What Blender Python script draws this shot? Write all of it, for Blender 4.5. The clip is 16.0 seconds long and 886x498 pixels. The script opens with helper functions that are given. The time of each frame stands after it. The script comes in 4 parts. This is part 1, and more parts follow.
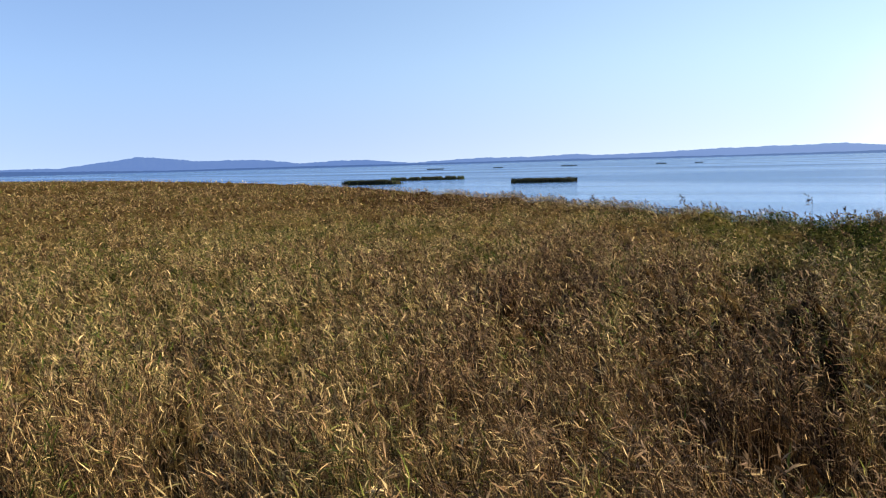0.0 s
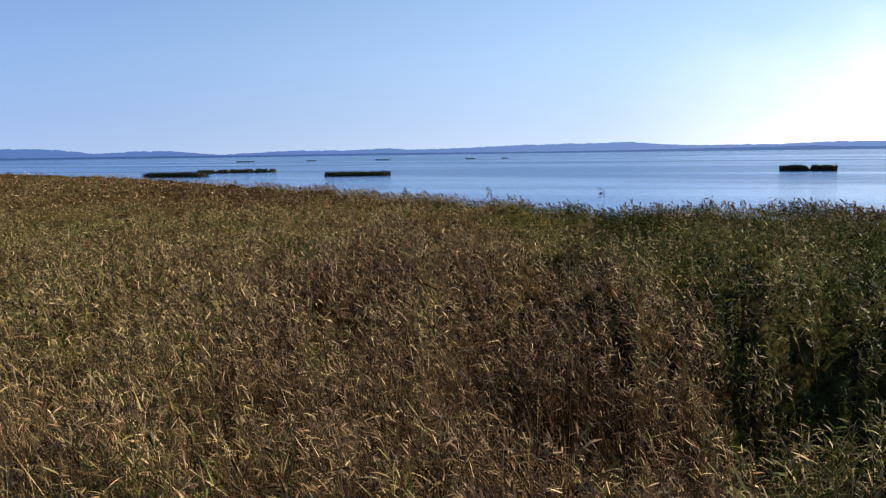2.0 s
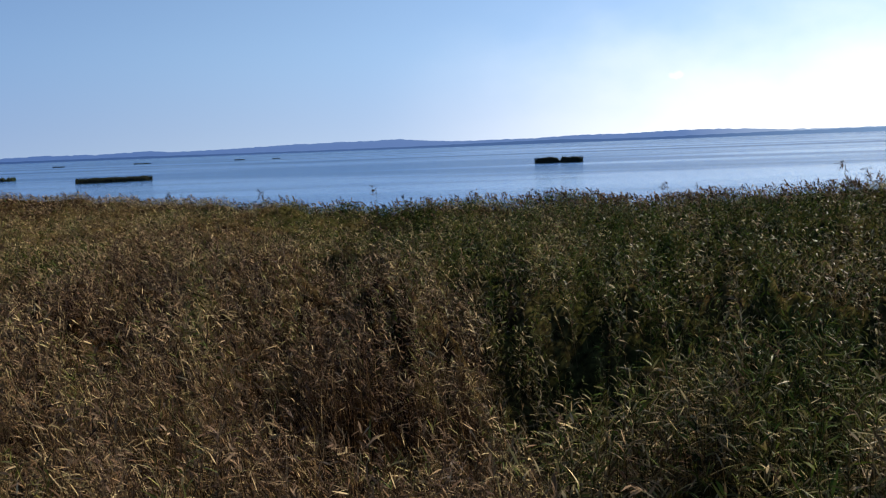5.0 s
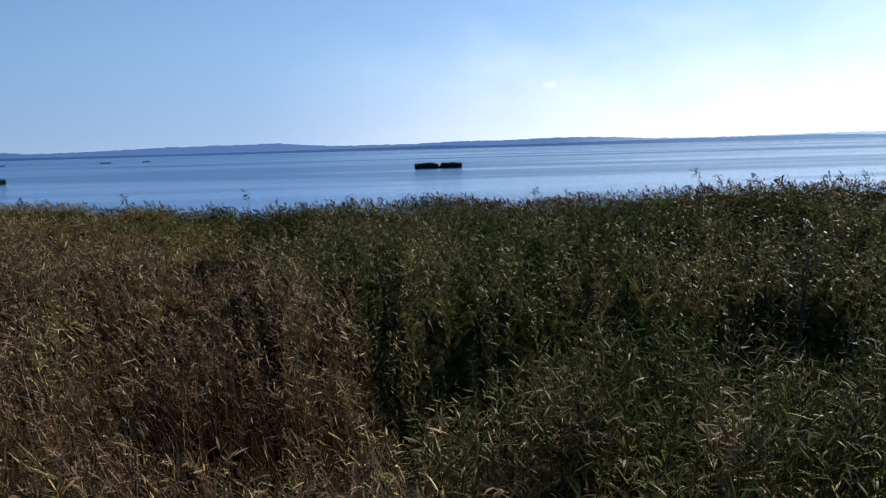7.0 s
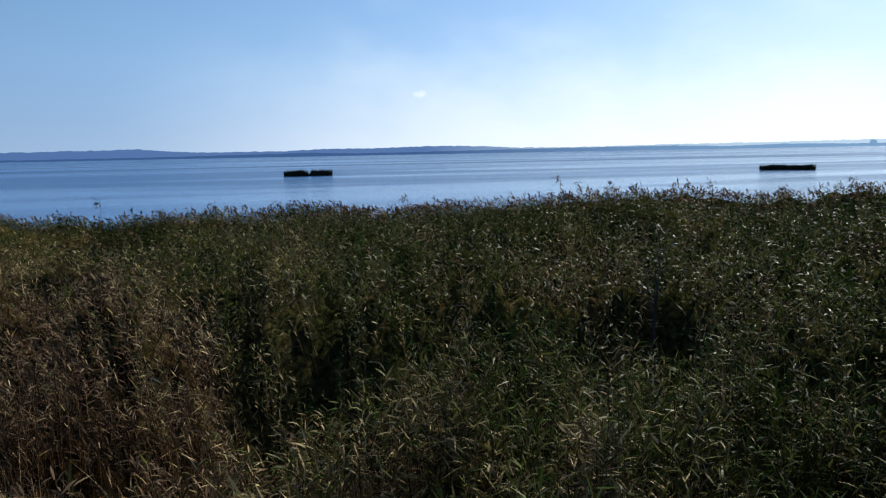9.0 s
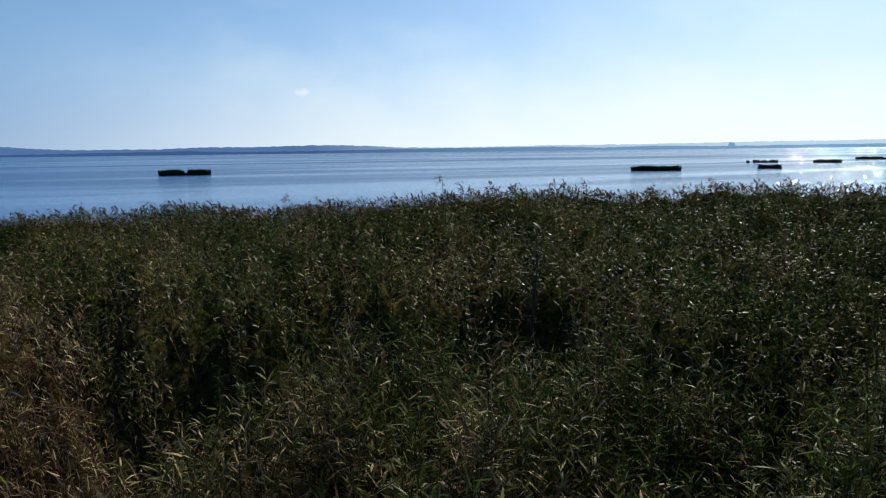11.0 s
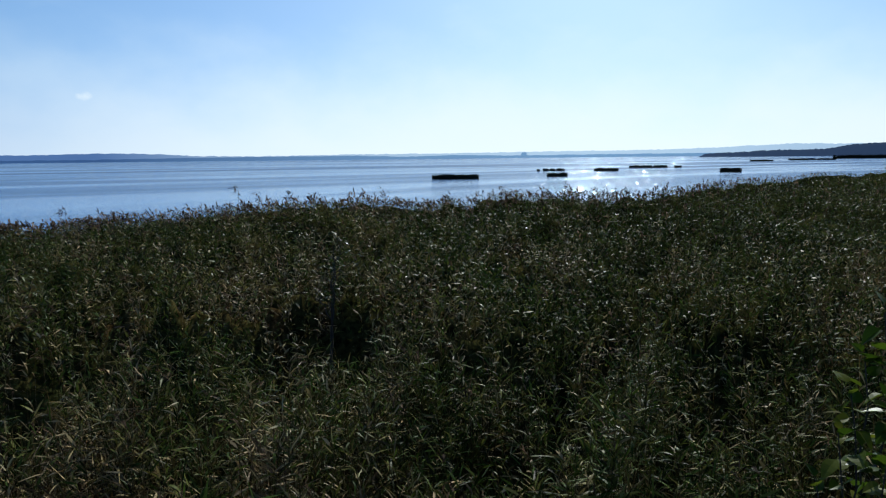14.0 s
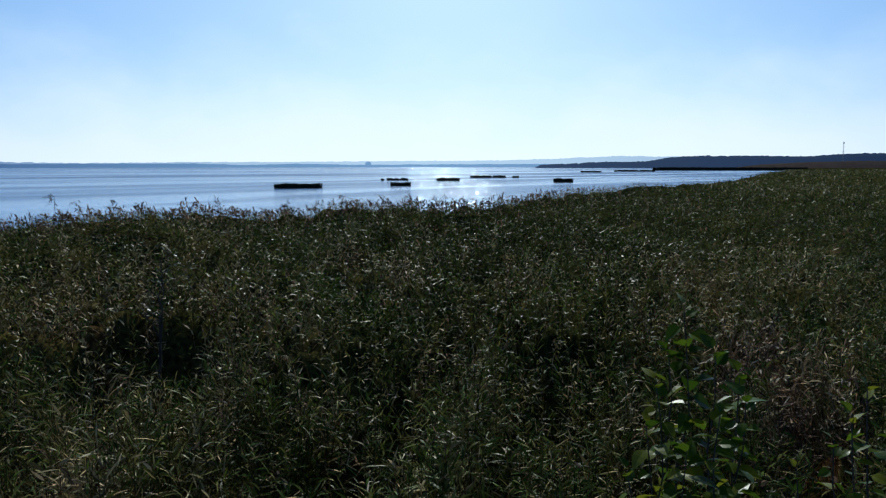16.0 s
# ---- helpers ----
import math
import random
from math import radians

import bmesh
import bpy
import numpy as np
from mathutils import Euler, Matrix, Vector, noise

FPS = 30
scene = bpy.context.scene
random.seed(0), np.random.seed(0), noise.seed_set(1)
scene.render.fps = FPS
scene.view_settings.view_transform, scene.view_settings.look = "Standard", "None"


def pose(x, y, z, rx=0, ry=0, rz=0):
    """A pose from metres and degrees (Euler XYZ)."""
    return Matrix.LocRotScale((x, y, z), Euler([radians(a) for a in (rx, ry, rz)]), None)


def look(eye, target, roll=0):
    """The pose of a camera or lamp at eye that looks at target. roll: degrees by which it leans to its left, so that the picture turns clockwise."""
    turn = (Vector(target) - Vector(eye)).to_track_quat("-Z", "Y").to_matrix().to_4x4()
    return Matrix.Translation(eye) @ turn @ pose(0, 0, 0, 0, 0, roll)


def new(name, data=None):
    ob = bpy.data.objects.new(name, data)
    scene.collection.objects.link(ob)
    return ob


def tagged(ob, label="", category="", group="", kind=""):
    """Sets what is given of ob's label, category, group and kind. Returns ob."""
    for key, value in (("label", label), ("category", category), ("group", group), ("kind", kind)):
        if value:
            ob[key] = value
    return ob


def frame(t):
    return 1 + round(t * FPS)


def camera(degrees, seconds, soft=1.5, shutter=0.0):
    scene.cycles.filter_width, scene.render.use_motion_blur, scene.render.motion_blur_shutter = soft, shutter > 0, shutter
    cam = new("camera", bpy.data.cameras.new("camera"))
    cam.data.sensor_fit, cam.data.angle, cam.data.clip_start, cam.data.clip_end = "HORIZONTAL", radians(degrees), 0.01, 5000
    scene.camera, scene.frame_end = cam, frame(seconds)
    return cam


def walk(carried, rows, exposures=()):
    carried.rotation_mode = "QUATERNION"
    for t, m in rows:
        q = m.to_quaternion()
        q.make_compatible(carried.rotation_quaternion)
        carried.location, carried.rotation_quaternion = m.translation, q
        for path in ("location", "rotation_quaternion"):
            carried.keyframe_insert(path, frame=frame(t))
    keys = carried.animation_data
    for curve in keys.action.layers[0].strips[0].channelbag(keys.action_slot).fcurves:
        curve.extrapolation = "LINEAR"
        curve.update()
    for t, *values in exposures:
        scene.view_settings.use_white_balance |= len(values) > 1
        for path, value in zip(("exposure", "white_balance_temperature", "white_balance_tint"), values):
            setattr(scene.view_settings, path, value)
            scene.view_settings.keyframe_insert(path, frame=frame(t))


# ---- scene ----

EYE = 4.5      # eye height over the lake, metres


def heading(az, d, z=0.0):
    """A place d metres from the lookout, az degrees clockwise from +Y."""
    return Vector((math.sin(radians(az)) * d, math.cos(radians(az)) * d, z))


# ---- camera ----
cam = camera(60.7, 16.0, soft=1.25)
# seconds, x, y, z, heading, pitch, roll
PATH = [
    (0, -0.173, -0.249, 4.547, -39.86, -6.47, -1.58),
    (0.5, -0.180, -0.216, 4.540, -35.99, -5.67, -1.38),
    (1, -0.178, -0.200, 4.534, -32.21, -5.89, -1.13),
    (1.5, -0.193, -0.153, 4.524, -28.42, -7.14, -0.75),
    (2, -0.203, -0.101, 4.508, -25.84, -7.22, -0.78),
    (2.5, -0.207, -0.077, 4.499, -23.27, -6.82, -0.54),
    (3, -0.213, -0.065, 4.503, -20.30, -7.15, -0.73),
    (3.5, -0.212, -0.072, 4.503, -17.16, -7.28, -1.14),
    (4, -0.208, -0.074, 4.504, -14.22, -7.29, -1.20),
    (4.2, -0.208, -0.068, 4.507, -13.10, -7.53, -1.52),
    (6.3, -0.084, 0.037, 4.505, -3.15, -7.63, -1.32),
    (6.5, -0.077, 0.043, 4.501, -2.26, -7.56, -1.13),
    (7, -0.040, 0.057, 4.493, 0.00, -7.64, -1.57),
    (7.5, -0.023, 0.072, 4.482, 2.47, -7.38, -1.88),
    (8, 0.001, 0.106, 4.476, 4.93, -7.54, -1.18),
    (8.5, 0.025, 0.135, 4.474, 7.37, -7.57, -0.98),
    (9, 0.052, 0.162, 4.467, 9.73, -7.26, -1.10),
    (9.2, 0.054, 0.170, 4.465, 10.76, -7.14, -0.83),
    (11.3, 0.092, 0.098, 4.481, 19.86, -7.28, -0.53),
    (11.5, 0.098, 0.089, 4.485, 20.85, -7.11, -0.35),
    (12, 0.089, 0.049, 4.489, 23.24, -6.79, -0.33),
    (12.5, 0.098, 0.028, 4.491, 25.75, -6.75, -0.32),
    (13, 0.138, 0.022, 4.491, 28.46, -6.73, -0.21),
    (13.5, 0.173, 0.026, 4.488, 31.18, -6.78, -0.14),
    (14, 0.212, 0.038, 4.479, 33.13, -6.90, -0.60),
    (14.5, 0.265, 0.064, 4.469, 35.84, -6.88, -0.42),
    (15, 0.301, 0.051, 4.458, 38.77, -6.45, -0.48),
    (15.5, 0.319, 0.026, 4.464, 42.15, -6.33, -0.11),
    (16, 0.316, -0.016, 4.477, 44.87, -6.27, -0.07),
]
STOPS = [(0.0, 1.22, 8350, 13), (0.5, 1.20, 8250, 13), (1.0, 1.06, 7800, 15), (2.0, 0.86, 7450, 15), (3.0, 0.68, 7350, 13), (3.5, 0.52, 7150, 13), (4.2, 0.52, 7200, 13), (6.5, 0.32, 6450, 10), (7.3, 0.33, 6450, 9), (9.0, 0.17, 6400, 7),
         (11.5, 0.03, 6450, 5), (12.2, 0.0, 6350, 5), (13.0, -0.05, 5850, 4), (13.7, -0.04, 5850, 4), (14.5, 0.03, 6250, 4), (15.0, 0.02, 6250, 4), (15.5, -0.02, 5950, 4), (16.0, 0.0, 5920, 4)]
walk(cam, [(t, pose(x, y, z, 0, 0, -az) @ pose(0, 0, 0, 90 + pitch) @ pose(0, 0, 0, 0, 0, roll))
           for t, x, y, z, az, pitch, roll in PATH], exposures=STOPS)

# ---- world and sun ----
SUN_AZ, SUN_EL = 45.5, 36.0
world = bpy.data.worlds.new("world")
scene.world = world
world.use_nodes = True
wn, wl = world.node_tree.nodes, world.node_tree.links
sky = wn.new("ShaderNodeTexSky")
sky.sky_type = "NISHITA"
sky.sun_disc = False
sky.sun_elevation, sky.sun_rotation = radians(SUN_EL), radians(SUN_AZ)
sky.altitude, sky.air_density, sky.dust_density, sky.ozone_density = 20, 1.0, 0.45, 3.0
wn["Background"].inputs["Strength"].default_value = 0.115
# the clear autumn air keeps the sky pale blue down to the horizon
wc = wn.new("ShaderNodeTexCoord")
lift = wn.new("ShaderNodeMapping")
lift.inputs["Location"].default_value, lift.inputs["Scale"].default_value = (0, 0, 0.14), (1, 1, 0.93)
wl.new(wc.outputs["Generated"], lift.inputs["Vector"])
wl.new(lift.outputs["Vector"], sky.inputs["Vector"])
# a bank of thin white cloud, low over the lake on the sunward side
cm = wn.new("ShaderNodeMapping")
cm.inputs["Scale"].default_value = (9.0, 9.0, 15.0)
wl.new(wc.outputs["Generated"], cm.inputs["Vector"])
cloud = wn.new("ShaderNodeTexNoise")
cloud.inputs["Scale"].default_value, cloud.inputs["Detail"].default_value = 1.0, 6
wl.new(cm.outputs["Vector"], cloud.inputs["Vector"])
parts_of = wn.new("ShaderNodeSeparateXYZ")
wl.new(wc.outputs["Generated"], parts_of.inputs[0])
billow = wn.new("ShaderNodeMath")
billow.operation = "MULTIPLY_ADD"
billow.inputs[1].default_value = -0.12
wl.new(cloud.outputs["Fac"], billow.inputs[0])
wl.new(parts_of.outputs["Z"], billow.inputs[2])
bank = wn.new("ShaderNodeMapRange")
bank.interpolation_type = "SMOOTHSTEP"
bank.inputs["From Min"].default_value, bank.inputs["From Max"].default_value = -0.06, 0.125
bank.inputs["To Min"].default_value, bank.inputs["To Max"].default_value = 1.0, 0.0
wl.new(billow.outputs[0], bank.inputs["Value"])
toward = wn.new("ShaderNodeVectorMath")
toward.operation = "DOT_PRODUCT"
wl.new(wc.outputs["Generated"], toward.inputs[0])
toward.inputs[1].default_value = heading(44, 1)
side = wn.new("ShaderNodeMapRange")
side.interpolation_type = "SMOOTHSTEP"
side.inputs["From Min"].default_value, side.inputs["From Max"].default_value, side.inputs["To Max"].default_value = 0.50, 1.0, 0.8
wl.new(toward.outputs["Value"], side.inputs["Value"])
veil = wn.new("ShaderNodeMath")
veil.operation = "MULTIPLY"
wl.new(bank.outputs["Result"], veil.inputs[0])
wl.new(side.outputs["Result"], veil.inputs[1])
# faint heaped tops along the upper edge of the bank
hm = wn.new("ShaderNodeMapping")
hm.inputs["Location"].default_value, hm.inputs["Scale"].default_value = (1.3, 0.4, 0.2), (5.0, 5.0, 9.0)
wl.new(wc.outputs["Generated"], hm.inputs["Vector"])
heap = wn.new("ShaderNodeTexNoise")
heap.inputs["Scale"].default_value, heap.inputs["Detail"].default_value, heap.inputs["Roughness"].default_value = 1.0, 5, 0.55
wl.new(hm.outputs["Vector"], heap.inputs["Vector"])
rim = wn.new("ShaderNodeMath")
rim.operation = "MULTIPLY_ADD"
rim.inputs[1].default_value = -0.29
wl.new(heap.outputs["Fac"], rim.inputs[0])
wl.new(parts_of.outputs["Z"], rim.inputs[2])
heaped = wn.new("ShaderNodeMapRange")
heaped.interpolation_type = "SMOOTHSTEP"
heaped.inputs["From Min"].default_value, heaped.inputs["From Max"].default_value = -0.045, 0.025
heaped.inputs["To Min"].default_value, heaped.inputs["To Max"].default_value = 0.24, 0.0
wl.new(rim.outputs[0], heaped.inputs["Value"])
tufted = wn.new("ShaderNodeMath")
tufted.operation = "MULTIPLY"
wl.new(heaped.outputs["Result"], tufted.inputs[0])
wl.new(side.outputs["Result"], tufted.inputs[1])
cover = wn.new("ShaderNodeMath")
cover.operation = "MAXIMUM"
wl.new(tufted.outputs[0], cover.inputs[0])
wl.new(veil.outputs[0], cover.inputs[1])
cmix = wn.new("ShaderNodeMix")
cmix.data_type = "RGBA"
wl.new(cover.outputs[0], cmix.inputs["Factor"])
wl.new(sky.outputs["Color"], cmix.inputs["A"])
cmix.inputs["B"].default_value = (8.7, 8.8, 8.6, 1)
gain = wn.new("ShaderNodeMix")
gain.data_type, gain.blend_type = "RGBA", "MULTIPLY"
gain.inputs["Factor"].default_value = 1.0
wl.new(cmix.outputs["Result"], gain.inputs["A"])
high_up = wn.new("ShaderNodeMapRange")
high_up.inputs["From Min"].default_value, high_up.inputs["From Max"].default_value = 0.02, 0.28
wl.new(parts_of.outputs["Z"], high_up.inputs["Value"])
tone = wn.new("ShaderNodeMix")
tone.data_type = "RGBA"
wl.new(high_up.outputs["Result"], tone.inputs["Factor"])
tone.inputs["A"].default_value, tone.inputs["B"].default_value = (0.975, 0.98, 0.98, 1), (0.88, 0.99, 1.03, 1)
wl.new(tone.outputs["Result"], gain.inputs["B"])
# deeper blue away from the sun
deep_sky = wn.new("ShaderNodeMapRange")
deep_sky.interpolation_type = "SMOOTHSTEP"
deep_sky.inputs["From Min"].default_value, deep_sky.inputs["From Max"].default_value = -0.4, 0.5
deep_sky.inputs["To Min"].default_value, deep_sky.inputs["To Max"].default_value = 1.0, 0.0
wl.new(toward.outputs["Value"], deep_sky.inputs["Value"])
dim = wn.new("ShaderNodeMix")
dim.data_type, dim.blend_type = "RGBA", "MULTIPLY"
wl.new(deep_sky.outputs["Result"], dim.inputs["Factor"])
wl.new(gain.outputs["Result"], dim.inputs["A"])
dim.inputs["B"].default_value = (0.77, 0.855, 1.02, 1)
# greyer haze low over the land, away from the sun
haze = wn.new("ShaderNodeMapRange")
haze.interpolation_type = "SMOOTHSTEP"
haze.inputs["From Min"].default_value, haze.inputs["From Max"].default_value = 0.0, 0.14
haze.inputs["To Min"].default_value, haze.inputs["To Max"].default_value = 1.0, 0.0
wl.new(parts_of.outputs["Z"], haze.inputs["Value"])
clear = wn.new("ShaderNodeMath")
clear.operation = "MULTIPLY_ADD"
clear.inputs[1].default_value, clear.inputs[2].default_value = -1.25, 1.0
clear.use_clamp = True
wl.new(side.outputs["Result"], clear.inputs[0])
hazy = wn.new("ShaderNodeMath")
hazy.operation = "MULTIPLY"
wl.new(haze.outputs["Result"], hazy.inputs[0])
wl.new(clear.outputs[0], hazy.inputs[1])
grey = wn.new("ShaderNodeMix")
grey.data_type, grey.blend_type = "RGBA", "MULTIPLY"
wl.new(hazy.outputs[0], grey.inputs["Factor"])
wl.new(dim.outputs["Result"], grey.inputs["A"])
grey.inputs["B"].default_value = (0.90, 0.83, 0.88, 1)
# one small white cloud
puff_way = heading(8.25, math.cos(radians(4.35)), math.sin(radians(4.35)))
off = wn.new("ShaderNodeVectorMath")
off.operation = "SUBTRACT"
wl.new(wc.outputs["Generated"], off.inputs[0])
off.inputs[1].default_value = puff_way
squash = wn.new("ShaderNodeMapping")
squash.inputs["Scale"].default_value = (1, 1, 1.9)
wl.new(off.outputs["Vector"], squash.inputs["Vector"])
away = wn.new("ShaderNodeVectorMath")
away.operation = "LENGTH"
wl.new(squash.outputs["Vector"], away.inputs[0])
fray = wn.new("ShaderNodeTexNoise")
fray.inputs["Scale"].default_value, fray.inputs["Detail"].default_value = 130, 4
wl.new(wc.outputs["Generated"], fray.inputs["Vector"])
ragged = wn.new("ShaderNodeMath")
ragged.operation = "MULTIPLY_ADD"
ragged.inputs[1].default_value = 0.016
wl.new(fray.outputs["Fac"], ragged.inputs[0])
wl.new(away.outputs["Value"], ragged.inputs[2])
puff = wn.new("ShaderNodeMapRange")
puff.interpolation_type = "SMOOTHSTEP"
puff.inputs["From Min"].default_value, puff.inputs["From Max"].default_value = 0.008, 0.019
puff.inputs["To Min"].default_value, puff.inputs["To Max"].default_value = 0.45, 0.0
wl.new(ragged.outputs[0], puff.inputs["Value"])
puffed = wn.new("ShaderNodeMix")
puffed.data_type = "RGBA"
wl.new(puff.outputs["Result"], puffed.inputs["Factor"])
wl.new(grey.outputs["Result"], puffed.inputs["A"])
puffed.inputs["B"].default_value = (8.7, 8.8, 8.6, 1)
wl.new(puffed.outputs["Result"], wn["Background"].inputs["Color"])

sun = new("sun", bpy.data.lights.new("sun", "SUN"))
sun.data.energy, sun.data.angle, sun.data.color = 5.0, radians(0.53), (1.0, 0.95, 0.86)
sun.matrix_world = look(heading(SUN_AZ, 100, 100 * math.tan(radians(SUN_EL))), (0, 0, 0))


# ---- materials ----
def material(name):
    m = bpy.data.materials.new(name)
    m.use_nodes = True
    return m, m.node_tree.nodes, m.node_tree.links, m.node_tree.nodes["Principled BSDF"]


def ramp(nodes, stops):
    r = nodes.new("ShaderNodeValToRGB")
    el = r.color_ramp.elements
    while len(el) < len(stops):
        el.new(0.5)
    for e, (p, c) in zip(el, stops):
        e.position, e.color = p, (*c, 1)
    return r


def reed_material(name, stops, rough, through_light, gloss):
    """Blades coloured by their age, each a little different."""
    m, n, l, b = material(name)
    age = n.new("ShaderNodeAttribute")
    age.attribute_name = "age"
    isl = n.new("ShaderNodeNewGeometry")
    tex = n.new("ShaderNodeTexNoise")
    tex.inputs["Scale"].default_value, tex.inputs["Detail"].default_value = 14, 3
    add = n.new("ShaderNodeMath")
    add.operation = "MULTIPLY_ADD"
    add.inputs[1].default_value = 0.22
    l.new(tex.outputs["Fac"], add.inputs[0])
    l.new(age.outputs["Fac"], add.inputs[2])
    sub = n.new("ShaderNodeMath")
    sub.operation = "SUBTRACT"
    sub.inputs[1].default_value = 0.11
    l.new(add.outputs[0], sub.inputs[0])
    r = ramp(n, stops)
    l.new(sub.outputs[0], r.inputs["Fac"])
    hsv = n.new("ShaderNodeHueSaturation")
    val = n.new("ShaderNodeMapRange")
    val.inputs["To Min"].default_value, val.inputs["To Max"].default_value = 0.15, 1.75
    l.new(isl.outputs["Random Per Island"], val.inputs["Value"])
    l.new(val.outputs["Result"], hsv.inputs["Value"])
    l.new(r.outputs["Color"], hsv.inputs["Color"])
    l.new(hsv.outputs["Color"], b.inputs["Base Color"])
    b.inputs["Roughness"].default_value = rough
    # fresh leaves are dull, drying ones shine
    shine = n.new("ShaderNodeMapRange")
    shine.inputs["From Min"].default_value, shine.inputs["From Max"].default_value = 0.04, 0.26
    shine.inputs["To Min"].default_value, shine.inputs["To Max"].default_value = 0.3 * gloss, gloss
    l.new(age.outputs["Fac"], shine.inputs["Value"])
    l.new(shine.outputs["Result"], b.inputs["Specular IOR Level"])
    if through_light:
        sh = n.new("ShaderNodeBsdfTranslucent")
        l.new(hsv.outputs["Color"], sh.inputs["Color"])
        mix = n.new("ShaderNodeMixShader")
        # living leaves let more light through than dry ones
        thin = n.new("ShaderNodeMapRange")
        thin.inputs["From Min"].default_value, thin.inputs["From Max"].default_value = 0.35, 0.6
        thin.inputs["To Min"].default_value, thin.inputs["To Max"].default_value = 5 * through_light, through_light
        l.new(age.outputs["Fac"], thin.inputs["Value"])
        l.new(thin.outputs["Result"], mix.inputs["Fac"])
        l.new(b.outputs[0], mix.inputs[1])
        l.new(sh.outputs[0], mix.inputs[2])
        l.new(mix.outputs[0], n["Material Output"].inputs["Surface"])
    return m


LEAF = reed_material("reed_leaf", [(0.0, (0.014, 0.028, 0.006)), (0.2, (0.043, 0.065, 0.011)), (0.38, (0.098, 0.095, 0.024)), (0.5, (0.22, 0.172, 0.076)),
                                   (0.64, (0.31, 0.224, 0.112)), (0.8, (0.142, 0.084, 0.041)), (1.0, (0.053, 0.030, 0.017))], 0.42, 0.045, 0.031)
# almost black: the backlit shade of the island reeds is in the colour
ISLE_LEAF = reed_material("island_reed_leaf", [(0.0, (0.007, 0.010, 0.006)), (0.4, (0.012, 0.015, 0.008)), (1.0, (0.045, 0.066, 0.024))], 0.8, 0, 0.03)
# tones kept low so the stalks look shaded between the leaves
STALK = reed_material("reed_stalk", [(0.0, (0.02, 0.022, 0.007)), (0.5, (0.06, 0.04, 0.014)), (0.85, (0.11, 0.068, 0.028)), (1.0, (0.08, 0.046, 0.02))], 0.5, 0, 0.05)
CULM = reed_material("dry_culm", [(0.0, (0.08, 0.048, 0.015)), (0.5, (0.21, 0.148, 0.062)), (1.0, (0.36, 0.275, 0.145))], 0.45, 0, 0.05)
PLUME = reed_material("reed_plume", [(0.0, (0.030, 0.024, 0.020)), (0.6, (0.12, 0.078, 0.045)), (1.0, (0.20, 0.135, 0.08))], 0.8, 0.12, 0.02)


def noisy(name, stops, scale, rough, bump=0.0, detail=6, spec=0.5):
    m, n, l, b = material(name)
    tc = n.new("ShaderNodeTexCoord")
    tex = n.new("ShaderNodeTexNoise")
    tex.inputs["Scale"].default_value, tex.inputs["Detail"].default_value = scale, detail
    l.new(tc.outputs["Object"], tex.inputs["Vector"])
    r = ramp(n, stops)
    l.new(tex.outputs["Fac"], r.inputs["Fac"])
    l.new(r.outputs["Color"], b.inputs["Base Color"])
    b.inputs["Roughness"].default_value = rough
    b.inputs["Specular IOR Level"].default_value = spec
    if bump:
        bp = n.new("ShaderNodeBump")
        bp.inputs["Strength"].default_value = bump
        l.new(tex.outputs["Fac"], bp.inputs["Height"])
        l.new(bp.outputs["Normal"], b.inputs["Normal"])
    return m


MUD = noisy("marsh_mud", [(0.3, (0.012, 0.010, 0.006)), (0.7, (0.035, 0.026, 0.014))], 0.8, 1.0, 0.3, spec=0.0)
# as dark as the island leaves, backlit shade included
ISLE = noisy("island_reed_thicket", [(0.3, (0.009, 0.011, 0.008)), (0.7, (0.02, 0.022, 0.015))], 4.0, 0.9, 0.6, spec=0.0)
BARK = noisy("dark_bark", [(0.3, (0.02, 0.017, 0.014)), (0.7, (0.05, 0.04, 0.03))], 30, 0.85, 0.5)
STEEL = noisy("mast_steel", [(0.3, (0.3, 0.3, 0.32)), (0.7, (0.45, 0.45, 0.46))], 2, 0.5)


